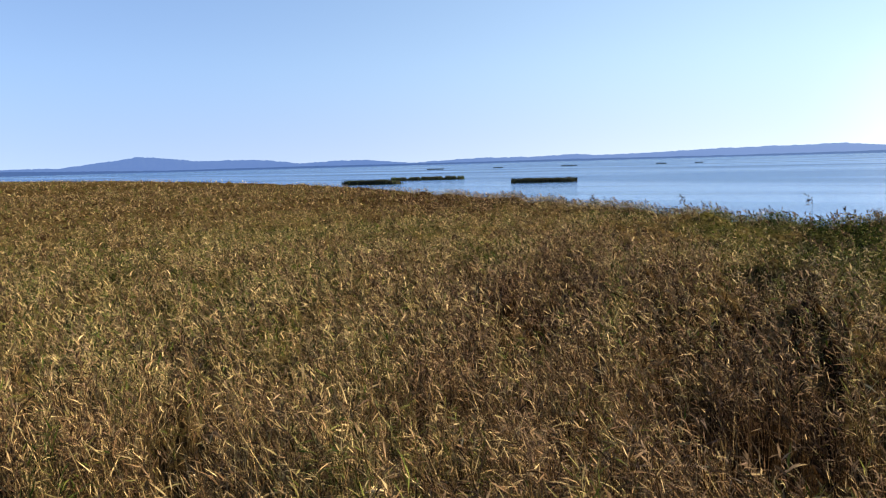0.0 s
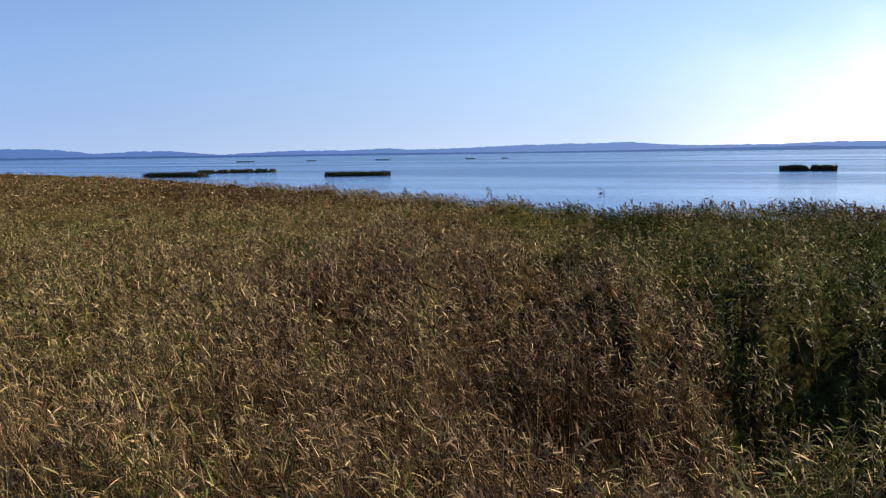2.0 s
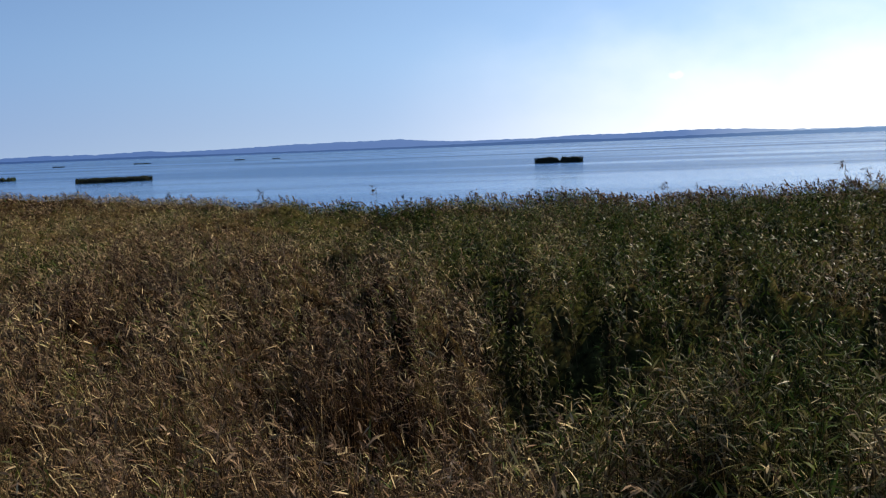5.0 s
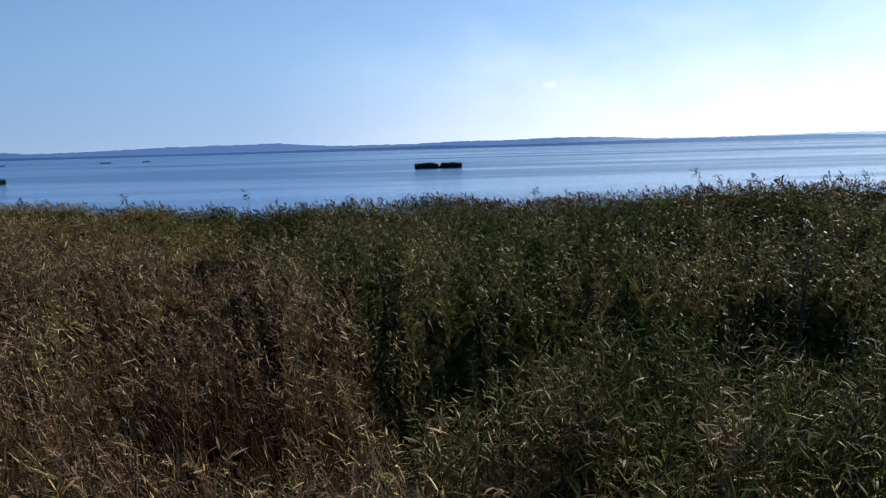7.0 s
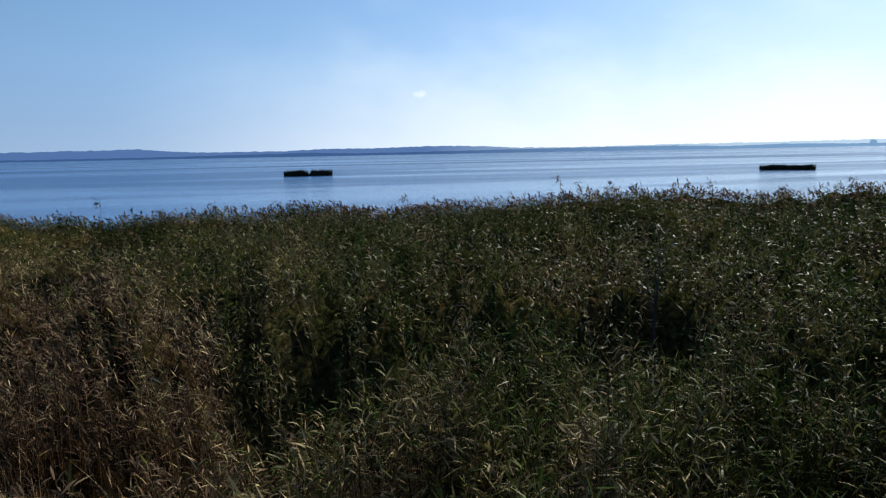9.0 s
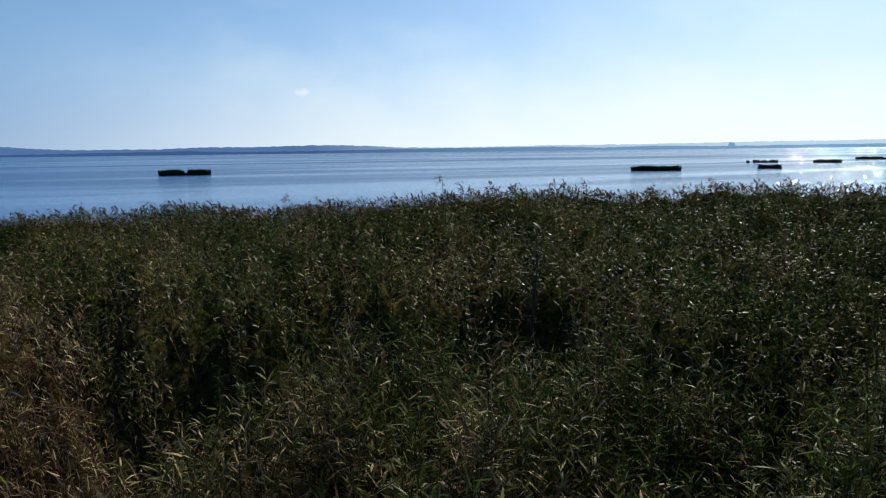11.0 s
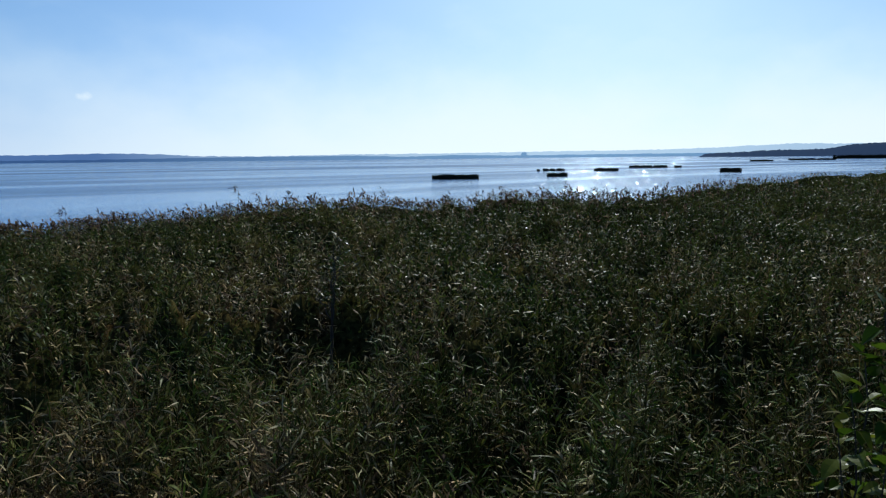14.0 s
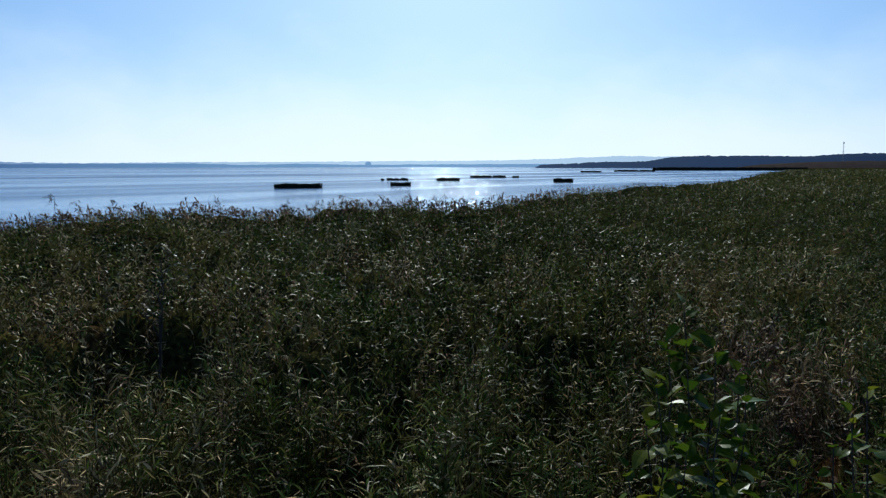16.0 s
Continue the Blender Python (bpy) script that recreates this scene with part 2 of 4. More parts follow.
def water_material():
    """Rippled lake: a blue base that stands for reflected sky under a broken gleam, wind lanes, and sharp glints from
    added steep wavelets.
    """
    m, n, l, b = material("lake_water")
    # bluer than lake water: reflected high sky is put into the base colour
    b.inputs["Base Color"].default_value = (0.022, 0.075, 0.185, 1)
    b.inputs["Roughness"].default_value = 1.0
    b.inputs["Specular IOR Level"].default_value = 0.0
    tc = n.new("ShaderNodeTexCoord")
    mp = n.new("ShaderNodeMapping")
    mp.inputs["Rotation"].default_value = (0, 0, radians(24))
    mp.inputs["Scale"].default_value = (0.0038, 0.021, 1)
    lane = n.new("ShaderNodeTexNoise")
    lane.inputs["Scale"].default_value, lane.inputs["Detail"].default_value = 1.0, 5
    lane.inputs["Distortion"].default_value = 0.7
    l.new(tc.outputs["Object"], mp.inputs["Vector"])
    l.new(mp.outputs["Vector"], lane.inputs["Vector"])
    rg = n.new("ShaderNodeMapRange")
    rg.inputs["From Min"].default_value, rg.inputs["From Max"].default_value = 0.42, 0.57
    rg.inputs["To Min"].default_value, rg.inputs["To Max"].default_value = 0.54, 0.22
    l.new(lane.outputs["Fac"], rg.inputs["Value"])
    # calmer water in the lee of the reeds
    reach = n.new("ShaderNodeVectorMath")
    reach.operation = "LENGTH"
    l.new(tc.outputs["Object"], reach.inputs[0])
    calm = n.new("ShaderNodeMapRange")
    calm.inputs["From Min"].default_value, calm.inputs["From Max"].default_value = 80, 300
    calm.inputs["To Min"].default_value, calm.inputs["To Max"].default_value = 0.12, 0.0
    l.new(reach.outputs["Value"], calm.inputs["Value"])
    sheen = n.new("ShaderNodeMath")
    l.new(rg.outputs["Result"], sheen.inputs[0])
    l.new(calm.outputs["Result"], sheen.inputs[1])
    last = b
    # wavelets that lean at random: fine ripples, and fewer steep ones added as sun glitter, stretched along the sun's
    # heading and longer with distance from the lookout
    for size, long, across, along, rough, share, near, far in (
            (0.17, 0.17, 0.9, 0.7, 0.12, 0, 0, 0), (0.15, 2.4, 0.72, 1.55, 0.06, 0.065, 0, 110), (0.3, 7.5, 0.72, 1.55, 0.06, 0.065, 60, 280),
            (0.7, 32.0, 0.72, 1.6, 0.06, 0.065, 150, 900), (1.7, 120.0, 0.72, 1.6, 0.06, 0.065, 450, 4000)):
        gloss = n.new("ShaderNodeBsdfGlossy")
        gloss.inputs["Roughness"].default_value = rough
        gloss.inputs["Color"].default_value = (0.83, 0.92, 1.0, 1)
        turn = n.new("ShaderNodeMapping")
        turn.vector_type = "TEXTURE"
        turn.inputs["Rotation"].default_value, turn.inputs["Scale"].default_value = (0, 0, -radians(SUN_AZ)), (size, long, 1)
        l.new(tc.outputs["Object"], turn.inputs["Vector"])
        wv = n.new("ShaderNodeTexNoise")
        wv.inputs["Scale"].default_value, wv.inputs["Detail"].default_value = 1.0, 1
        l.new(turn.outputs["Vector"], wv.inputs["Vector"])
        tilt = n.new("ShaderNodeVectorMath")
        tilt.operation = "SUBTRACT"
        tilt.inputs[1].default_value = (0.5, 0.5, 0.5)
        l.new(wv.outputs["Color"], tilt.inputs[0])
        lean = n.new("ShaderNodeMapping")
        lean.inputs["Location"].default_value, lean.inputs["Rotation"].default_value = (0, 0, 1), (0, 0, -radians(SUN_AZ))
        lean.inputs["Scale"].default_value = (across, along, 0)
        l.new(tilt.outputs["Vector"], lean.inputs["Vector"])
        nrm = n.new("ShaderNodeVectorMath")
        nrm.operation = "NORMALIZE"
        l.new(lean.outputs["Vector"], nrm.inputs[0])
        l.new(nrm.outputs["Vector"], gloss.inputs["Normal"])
        mix = n.new("ShaderNodeMixShader")
        if share:
            fade_in = n.new("ShaderNodeMapRange")
            fade_in.interpolation_type = "SMOOTHSTEP"
            fade_in.inputs["From Min"].default_value, fade_in.inputs["From Max"].default_value = near * 0.7, near * 1.3 + 1
            l.new(reach.outputs["Value"], fade_in.inputs["Value"])
            fade_out = n.new("ShaderNodeMapRange")
            fade_out.interpolation_type = "SMOOTHSTEP"
            fade_out.inputs["From Min"].default_value, fade_out.inputs["From Max"].default_value = far * 0.7, far * 1.3
            fade_out.inputs["To Min"].default_value, fade_out.inputs["To Max"].default_value = share, 0.0
            l.new(reach.outputs["Value"], fade_out.inputs["Value"])
            both = n.new("ShaderNodeMath")
            both.operation = "MULTIPLY"
            l.new(fade_in.outputs["Result"], both.inputs[0])
            l.new(fade_out.outputs["Result"], both.inputs[1])
            l.new(both.outputs[0], mix.inputs["Fac"])
        else:
            l.new(sheen.outputs[0], mix.inputs["Fac"])
        l.new(last.outputs[0], mix.inputs[1])
        l.new(gloss.outputs[0], mix.inputs[2])
        last = mix
    l.new(last.outputs[0], n["Material Output"].inputs["Surface"])
    return m


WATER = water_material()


def shaded_thicket_material():
    """The mass of older leaves under the tops, green or dry like the stand above it, darkened to stand for shade."""
    m, n, l, b = material("shaded_thicket")
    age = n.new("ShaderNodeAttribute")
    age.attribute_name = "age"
    # far darker than the leaves: shade between the reeds is in these tones
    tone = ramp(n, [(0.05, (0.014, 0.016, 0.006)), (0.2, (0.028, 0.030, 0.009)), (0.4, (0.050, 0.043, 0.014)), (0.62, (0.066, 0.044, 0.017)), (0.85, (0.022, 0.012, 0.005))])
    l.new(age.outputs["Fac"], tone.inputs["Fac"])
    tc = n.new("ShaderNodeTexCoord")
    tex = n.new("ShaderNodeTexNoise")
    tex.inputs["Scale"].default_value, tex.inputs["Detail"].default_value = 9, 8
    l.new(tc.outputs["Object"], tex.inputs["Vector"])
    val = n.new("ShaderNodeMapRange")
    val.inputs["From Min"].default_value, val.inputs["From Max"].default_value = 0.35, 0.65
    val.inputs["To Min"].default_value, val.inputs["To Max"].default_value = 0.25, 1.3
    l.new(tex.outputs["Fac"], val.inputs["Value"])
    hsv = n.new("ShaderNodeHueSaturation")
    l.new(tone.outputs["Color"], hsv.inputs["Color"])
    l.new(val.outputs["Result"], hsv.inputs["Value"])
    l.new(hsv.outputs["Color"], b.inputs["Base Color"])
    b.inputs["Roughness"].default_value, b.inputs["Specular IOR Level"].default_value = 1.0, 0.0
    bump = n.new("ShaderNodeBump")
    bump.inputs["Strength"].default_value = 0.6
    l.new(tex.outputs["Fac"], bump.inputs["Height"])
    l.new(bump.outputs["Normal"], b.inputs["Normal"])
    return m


MASS = shaded_thicket_material()


def painted_haze_material(name, green, air, share, pale=(3.4, 2.6, 2.0)):
    """Far land seen through kilometres of bright air, the haze painted on as a glowing colour."""
    m, n, l, b = material(name)
    geo = n.new("ShaderNodeNewGeometry")
    tex = n.new("ShaderNodeTexNoise")
    tex.inputs["Scale"].default_value, tex.inputs["Detail"].default_value = 0.06, 6
    l.new(geo.outputs["Position"], tex.inputs["Vector"])
    r = ramp(n, [(0.35, tuple(0.35 * g for g in green)), (0.65, green)])
    l.new(tex.outputs["Fac"], r.inputs["Fac"])
    l.new(r.outputs["Color"], b.inputs["Base Color"])
    b.inputs["Roughness"].default_value = 1
    b.inputs["Specular IOR Level"].default_value = 0
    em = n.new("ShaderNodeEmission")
    # the painted haze is brighter and paler on the sunward side
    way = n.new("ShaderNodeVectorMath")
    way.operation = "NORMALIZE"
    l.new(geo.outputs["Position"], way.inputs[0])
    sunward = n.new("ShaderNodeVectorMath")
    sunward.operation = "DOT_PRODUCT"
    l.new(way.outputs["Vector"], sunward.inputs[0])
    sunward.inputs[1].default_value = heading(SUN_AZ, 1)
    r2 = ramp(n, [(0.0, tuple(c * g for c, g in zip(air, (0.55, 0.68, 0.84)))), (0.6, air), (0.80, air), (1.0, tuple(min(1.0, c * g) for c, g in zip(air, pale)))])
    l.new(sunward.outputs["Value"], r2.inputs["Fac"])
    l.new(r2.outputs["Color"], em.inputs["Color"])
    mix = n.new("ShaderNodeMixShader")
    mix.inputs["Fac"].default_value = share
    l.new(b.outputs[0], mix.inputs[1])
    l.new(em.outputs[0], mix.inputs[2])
    l.new(mix.outputs[0], n["Material Output"].inputs["Surface"])
    return m


HILL = painted_haze_material("far_hills", (0.05, 0.07, 0.035), (0.10, 0.185, 0.41), 0.88, (5.6, 3.9, 2.2))
SHORE = painted_haze_material("far_shore_woods", (0.04, 0.05, 0.03), (0.05, 0.11, 0.27), 0.88, (4.2, 3.3, 2.2))
FIELD = painted_haze_material("far_marsh", (0.05, 0.044, 0.028), (0.020, 0.020, 0.026), 0.6)
WOOD = painted_haze_material("lakeside_wood", (0.05, 0.055, 0.035), (0.012, 0.026, 0.068), 0.8)


# ---- mesh helpers ----
def link(name, mesh, mat, parent=None, label=""):
    mesh.materials.append(mat)
    ob = new(name, mesh)
    if parent:
        ob.parent = parent
    return tagged(ob, label)


def part(name, bm, mat, parent=None, label=""):
    me = bpy.data.meshes.new(name)
    bm.to_mesh(me)
    bm.free()
    return link(name, me, mat, parent, label)


def tri_mesh(name, v, f, age=None, smooth=False):
    """A mesh from arrays of places (n, 3) and triangles (m, 3)."""
    me = bpy.data.meshes.new(name)
    me.vertices.add(len(v))
    me.vertices.foreach_set("co", np.ascontiguousarray(v, np.float32).ravel())
    me.loops.add(3 * len(f))
    me.loops.foreach_set("vertex_index", np.ascontiguousarray(f, np.int32).ravel())
    me.polygons.add(len(f))
    me.polygons.foreach_set("loop_start", np.arange(0, 3 * len(f), 3, dtype=np.int32))
    if smooth:
        me.polygons.foreach_set("use_smooth", np.ones(len(f), bool))
    me.update(calc_edges=True)
    if age is not None:
        a = me.attributes.new("age", "FLOAT", "POINT")
        a.data.foreach_set("value", np.ascontiguousarray(age, np.float32))
    return me


def grid_faces(nu, nv):
    """Triangles of a sheet of nu x nv places."""
    i = (np.arange(nu - 1)[:, None] * nv + np.arange(nv - 1)[None, :]).ravel()
    return np.concatenate([np.stack([i, i + nv, i + nv + 1], 1), np.stack([i, i + nv + 1, i + 1], 1)])


rng = np.random.default_rng(7)
WAVES = [(rng.uniform(0, 2 * math.pi), rng.uniform(0.6, 1.7), rng.uniform(0, 2 * math.pi)) for _ in range(14)]


def waves(x, y, size, shift=0.0):
    """A smooth random field of about -1 to 1 with lumps of that size."""
    s = 0
    for a, k, p in WAVES:
        s = s + np.sin((x * math.cos(a + shift) + y * math.sin(a + shift)) * 2 * math.pi * k / size + p + 3 * shift)
    return s / 3.6


# ---- the marsh: where the reeds end and how high they stand ----
# heading: distance of the lakeward edge, height of the tops there
EDGE = np.array([(-180, 300, 2.6), (-75, 420, 2.6), (-70, 330, 2.7), (-61, 190, 2.8), (-54, 118, 2.85), (-48.5, 85, 2.9), (-43.3, 58, 3.0),
                 (-39, 47, 3.0), (-34.8, 40, 3.0), (-30.6, 34, 3.0), (-26.5, 29.5, 3.0), (-22.5, 26.5, 3.0), (-18.7, 24, 3.0),
                 (-14, 22.5, 3.0), (-5, 22, 3.1), (8, 20.5, 3.27), (15, 20, 3.3), (22, 19.9, 3.4),
                 (30, 20.5, 3.47), (37, 22, 3.53), (45.6, 21.7, 3.55), (49.7, 23, 3.55), (52, 29, 3.48), (54, 33.5, 3.45), (58, 43, 3.4), (59.3, 58, 3.3), (62, 63, 3.25),
                 (65.1, 86, 3.1), (67, 140, 3.1), (69, 330, 3.0), (72, 700, 3.0), (90, 700, 3.0), (180, 300, 2.6)])
# clearings: heading, distance, radius, depth
HOLES = [(-70.6, 14.3, 0.9, 0.8), (-23.0, 11.0, 0.7, 0.5), (-11.7, 7.8, 1.15, 1.4), (-15.7, 19.0, 0.9, 0.5), (-17.2, 15.7, 0.8, 0.5), (-2.6, 9.5, 1.05, 1.4),
         (3.2, 9.7, 1.0, 1.2), (0.5, 11.4, 0.7, 0.5), (9.8, 11.2, 0.7, 0.6), (-24.3, 8.4, 0.75, 0.8), (-8.8, 13.2, 0.8, 0.4), (11.5, 10.0, 0.8, 0.9),
         (25.2, 11.2, 0.9, 1.2), (24.8, 10.0, 0.9, 1.1), (-20.2, 6.8, 0.6, 0.9), (6.6, 5.9, 0.8, 1.0), (43.0, 8.7, 0.8, 0.8), (38.0, 6.8, 0.7, 0.8),
         (20.5, 10.9, 0.8, 0.9), (54.0, 8.4, 0.8, 0.8), (55.3, 10.7, 0.7, 0.6), (30.0, 19.0, 0.7, 0.5), (-66.0, 6.4, 0.8, 0.9), (63.5, 6.1, 0.8, 0.9)]
# patches of one colour: heading, distance, and their reach in degrees and metres
GREEN = [(-55, 24, 9, 5), (-42, 22, 8, 4.5), (-47, 27, 6, 4), (-56, 16, 4, 2), (-37.5, 18.5, 4, 2), (-16, 19.5, 7, 2.5), (-28, 28, 8, 5), (-10, 19.5, 8, 3), (-20, 22, 8, 3)]
OLIVE = [(-43, 6.8, 2.5, 0.8), (-31, 7.8, 2.5, 0.7), (-63, 6, 3, 0.6), (-16.7, 6.4, 3, 0.8), (-2.5, 15.6, 4, 2),
         (-10, 17.6, 4, 2), (10.2, 7.2, 5, 0.8), (14.5, 7.1, 5, 0.9), (8, 15.6, 4, 1.5), (19, 15.6, 4, 1.5), (42, 14.6, 5, 1.5), (12, 13.8, 4, 1.2), (35, 11, 3, 1),
         (54, 13.6, 4, 1.5), (51, 15, 4, 1.5), (30, 12.1, 3, 1.2)]
# orange and olive leaves among the green
AMBER = [(70, 17, 4, 2.5), (64.5, 15.5, 4, 2.5), (59, 14.8, 3.5, 1.8), (42, 15, 4, 1.3), (34, 11, 3, 1.2), (48, 11.7, 3, 1), (55, 12.8, 3, 1), (66, 12.5, 4, 1)]
GOLD = [(-60, 10, 10, 3), (-50, 11, 6, 2.5), (-47, 6.9, 4, 1), (-6.8, 8.8, 1.4, 0.9), (-4, 7.7, 1.6, 0.7), (-1.7, 6.7, 2, 0.6), (2, 5.9, 3, 0.6), (-2.8, 7, 3, 0.7),
        (34.5, 11.7, 2.5, 0.8)]
RUST = [(-30, 13, 7, 4), (-22, 13, 8, 4), (-16, 10.3, 6, 2), (-24, 10.5, 6, 2), (-69, 8, 5, 1.5), (-39.6, 8.7, 2, 0.6), (-29.6, 7.8, 3, 0.9), (-12.5, 10.2, 3, 1.2),
        (-9.5, 9.6, 2, 1.2), (-33, 7.4, 8, 1.6), (-22, 7.4, 6, 1.2), (-60, 5.7, 9, 0.9), (-44, 5.5, 8, 0.8)]
DARK = [(2.7, 9.1, 1, 0.4), (68.5, 10.2, 4, 1.4), (72, 8.7, 3, 1.2)]


def polar(x, y):
    return np.degrees(np.arctan2(x, y)), np.hypot(x, y)


def edge_of(az):
    return np.interp(az, EDGE[:, 0], EDGE[:, 1]), np.interp(az, EDGE[:, 0], EDGE[:, 2])


def smooth(a, b, x):
    t = np.clip((x - a) / (b - a), 0, 1)
    return t * t * (3 - 2 * t)


def hollows(x, y):
    """How far the clearings sink below the tops."""
    z = 0 * x
    for a, r, w, deep in HOLES:
        c = heading(a, r)
        z = z + deep * np.exp(-((x - c.x) ** 2 + (y - c.y) ** 2) / w ** 2)
    return z


def tops(x, y):
    """Height of the reed tops over the lake."""
    az, d = polar(x, y)
    far, high = edge_of(az)
    near = 2.12 + 0.1 * waves(x, y, 5)
    # the tall green stand behind the low trampled strip
    tall = smooth(-6, -2, az) * (1 - smooth(34, 46, az))
    step = smooth(8.6, 10.2, d + 0.5 * waves(x, y, 4, 1.0)) * tall
    rise = smooth(8.5, np.minimum(far, 24) - 1, d)
    high = high - 0.24 + 0.05 * smooth(8, 30, az)
    z = near + (high - near) * np.maximum(rise, 0.55 * step) + 0.07 * waves(x, y, 7, 2.0) * smooth(8, 14, d) + (0.20 * waves(x, y, 2.6, 0.5) + 0.13 * waves(x, y, 1.1, 1.2) + 0.10 * waves(x, y, 0.6, 2.7)) * (1 - 0.65 * smooth(13, 19, d)) * (1 - 0.6 * smooth(26, 40, d))
    return z - hollows(x, y)


def patches(az, d, spots):
    w = 0 * az
    for a, r, wa, wd in spots:
        w = np.maximum(w, np.exp(-((az - a) / wa) ** 2 - ((d - r) / wd) ** 2))
    return w


def browned(x, y):
    """1 in the dry western stand, 0 in the green one."""
    az, d = polar(x, y)
    return 1 - smooth(-3.5, 3.5, az + 6.5 + 1.35 * np.clip(d - 10.5, 0, 9) + 2.0 * waves(x, y, 3, 0.8))


def ages(x, y):
    """0 green, 0.4 olive, 0.6 gold, 0.8 brown, 1 dark rust."""
    az, d = polar(x, y)
    ox, oy = x + 0.35 * waves(x, y, 2.2, 0.4), y + 0.35 * waves(x, y, 2.2, 1.9)
    paz, pd = polar(ox, oy)
    # dry reeds browner close by, standing for shade seen down in the gaps
    west = 0.76 - 0.16 * smooth(8, 13, d) + 0.21 * smooth(-52, -40, az) + 0.10 * smooth(28, 45, d)
    east = 0.20 + 0.045 * (1 - smooth(24, 36, az)) - 0.09 * smooth(46, 55, az) * (1 - smooth(9, 13, d)) - 0.13 * smooth(26, 44, az) * smooth(9, 13, d) + (0.10 + 0.15 * (1 - smooth(4, 18, az))) * (1 - smooth(7.2, 9.0, d + 0.5 * waves(x, y, 2.5, 0.6))) * (1 - smooth(38, 52, az))
    a = east + (west - east) * browned(x, y)
    for spots, tone, share in ((RUST, 0.87, 0.78), (GOLD, 0.58, 0.85), (OLIVE, 0.40, 0.62), (GREEN, 0.31, 0.75), (AMBER, 0.42, 0.8)):
        a = a + (tone - a) * share * patches(paz, pd, spots)
    a = a + (1.3 - a) * 0.9 * smooth(0.4, 0.6, patches(paz, pd, DARK))
    a = a + 0.10 * smooth(62, 68, az) * smooth(30, 70, d)
    # the pale stand far to the west
    a = a + (0.5 - a) * 0.7 * (1 - smooth(-66, -61, az)) * smooth(10.5, 12.5, d) * (1 - smooth(19, 25, d))
    # fresh green tufts and rusty ones among the dry reeds, dry ones among the green
    dry = smooth(0.4, 0.6, a)
    a = a + (0.26 - a) * 0.7 * dry * smooth(0.5, 0.9, waves(x, y, 1.5, 5.1))
    a = a + (0.80 - a) * 0.7 * dry * smooth(0.45, 0.9, waves(x, y, 1.3, 7.7))
    a = a + 0.26 * (1 - dry) * smooth(0.8, 1.3, waves(x, y, 1.0, 6.4))
    return a + 0.05 * waves(x, y, 9, 2.1) + 0.08 * waves(x, y, 3.5, 0.3) + 0.08 * waves(x, y, 1.3, 1.7)


# ---- reeds ----
WIND = np.array([-0.75, -0.35, 0.0])


def unit(v):
    return v / np.maximum(np.linalg.norm(v, axis=-1, keepdims=True), 1e-9)


def blades(base, out, length, width, droop, age, cuts):
    """Arching leaves: base (n, 3), first direction (n, 3); cuts 3 or 4 triangles each."""
    n = len(base)
    side = unit(np.cross(out, np.array([0, 0, 1.0])) + rng.normal(0, 0.45, (n, 3)))
    down = np.array([0, 0, -1.0])
    L, Wd, D = length[:, None], width[:, None], droop[:, None]
    mid = base + out * L * 0.5 + down * L * 0.12 * D
    tip = base + out * L * 0.92 + down * L * 0.42 * D
    if cuts == 3:
        v = np.stack([base - side * Wd * 0.3, base + side * Wd * 0.3, mid - side * Wd * 0.5, mid + side * Wd * 0.5, tip], 1)
        f = np.array([(0, 1, 3), (0, 3, 2), (2, 3, 4)])
    else:
        q = base + out * L * 0.22
        v = np.stack([base, q - side * Wd * 0.48, q + side * Wd * 0.48, mid - side * Wd * 0.45, mid + side * Wd * 0.45, tip], 1)
        f = np.array([(0, 2, 1), (1, 2, 4), (1, 4, 3), (3, 4, 5)])
    k = v.shape[1]
    faces = (f[None] + (np.arange(n) * k)[:, None, None]).reshape(-1, 3)
    return v.reshape(-1, 3), faces, np.repeat(age, k)


def stalks(foot, top, width, age, fine=True):
    """Thin three-sided stalks, pointed where they stand far off."""
    n = len(foot)
    a = rng.uniform(0, 2 * math.pi, n)
    ring = np.stack([np.stack([np.cos(a + k * 2.0944), np.sin(a + k * 2.0944), 0 * a], 1) for k in range(3)], 1) * width[:, None, None]
    if not fine:
        v = np.concatenate([foot[:, None] + ring * 0.5, top[:, None]], 1)
        f = np.array([(0, 1, 3), (1, 2, 3), (2, 0, 3)])
        return v.reshape(-1, 3), (f[None] + (np.arange(n) * 4)[:, None, None]).reshape(-1, 3), np.repeat(age, 4)
    v = np.concatenate([foot[:, None] + ring * 0.5, top[:, None] + ring * 0.25], 1)
    f = np.array([(0, 1, 4), (0, 4, 3), (1, 2, 5), (1, 5, 4), (2, 0, 3), (2, 3, 5)])
    return v.reshape(-1, 3), (f[None] + (np.arange(n) * 6)[:, None, None]).reshape(-1, 3), np.repeat(age, 6)


def plumes(base, lean, size, age, rays, wide=1.0):
    """Feathery seed heads that nod to one side."""
    vs, fs, ags, o = [], [], [], 0
    for k in range(rays):
        t = 0.8 * k / rays
        b = base + lean * size[:, None] * t * 0.9
        d = unit(lean + rng.normal(0, 0.42, base.shape) + np.array([0, 0, -0.15]))
        v, f, g = blades(b, d, size * rng.uniform(0.45, 0.75, len(base)), size * rng.uniform(0.06, 0.11, len(base)) * wide, np.full(len(base), 0.5),
                         age + rng.normal(0, 0.1, len(base)), 3)
        vs.append(v), fs.append(f + o), ags.append(g)
        o += len(v)
    return np.concatenate(vs), np.concatenate(fs), np.concatenate(ags)


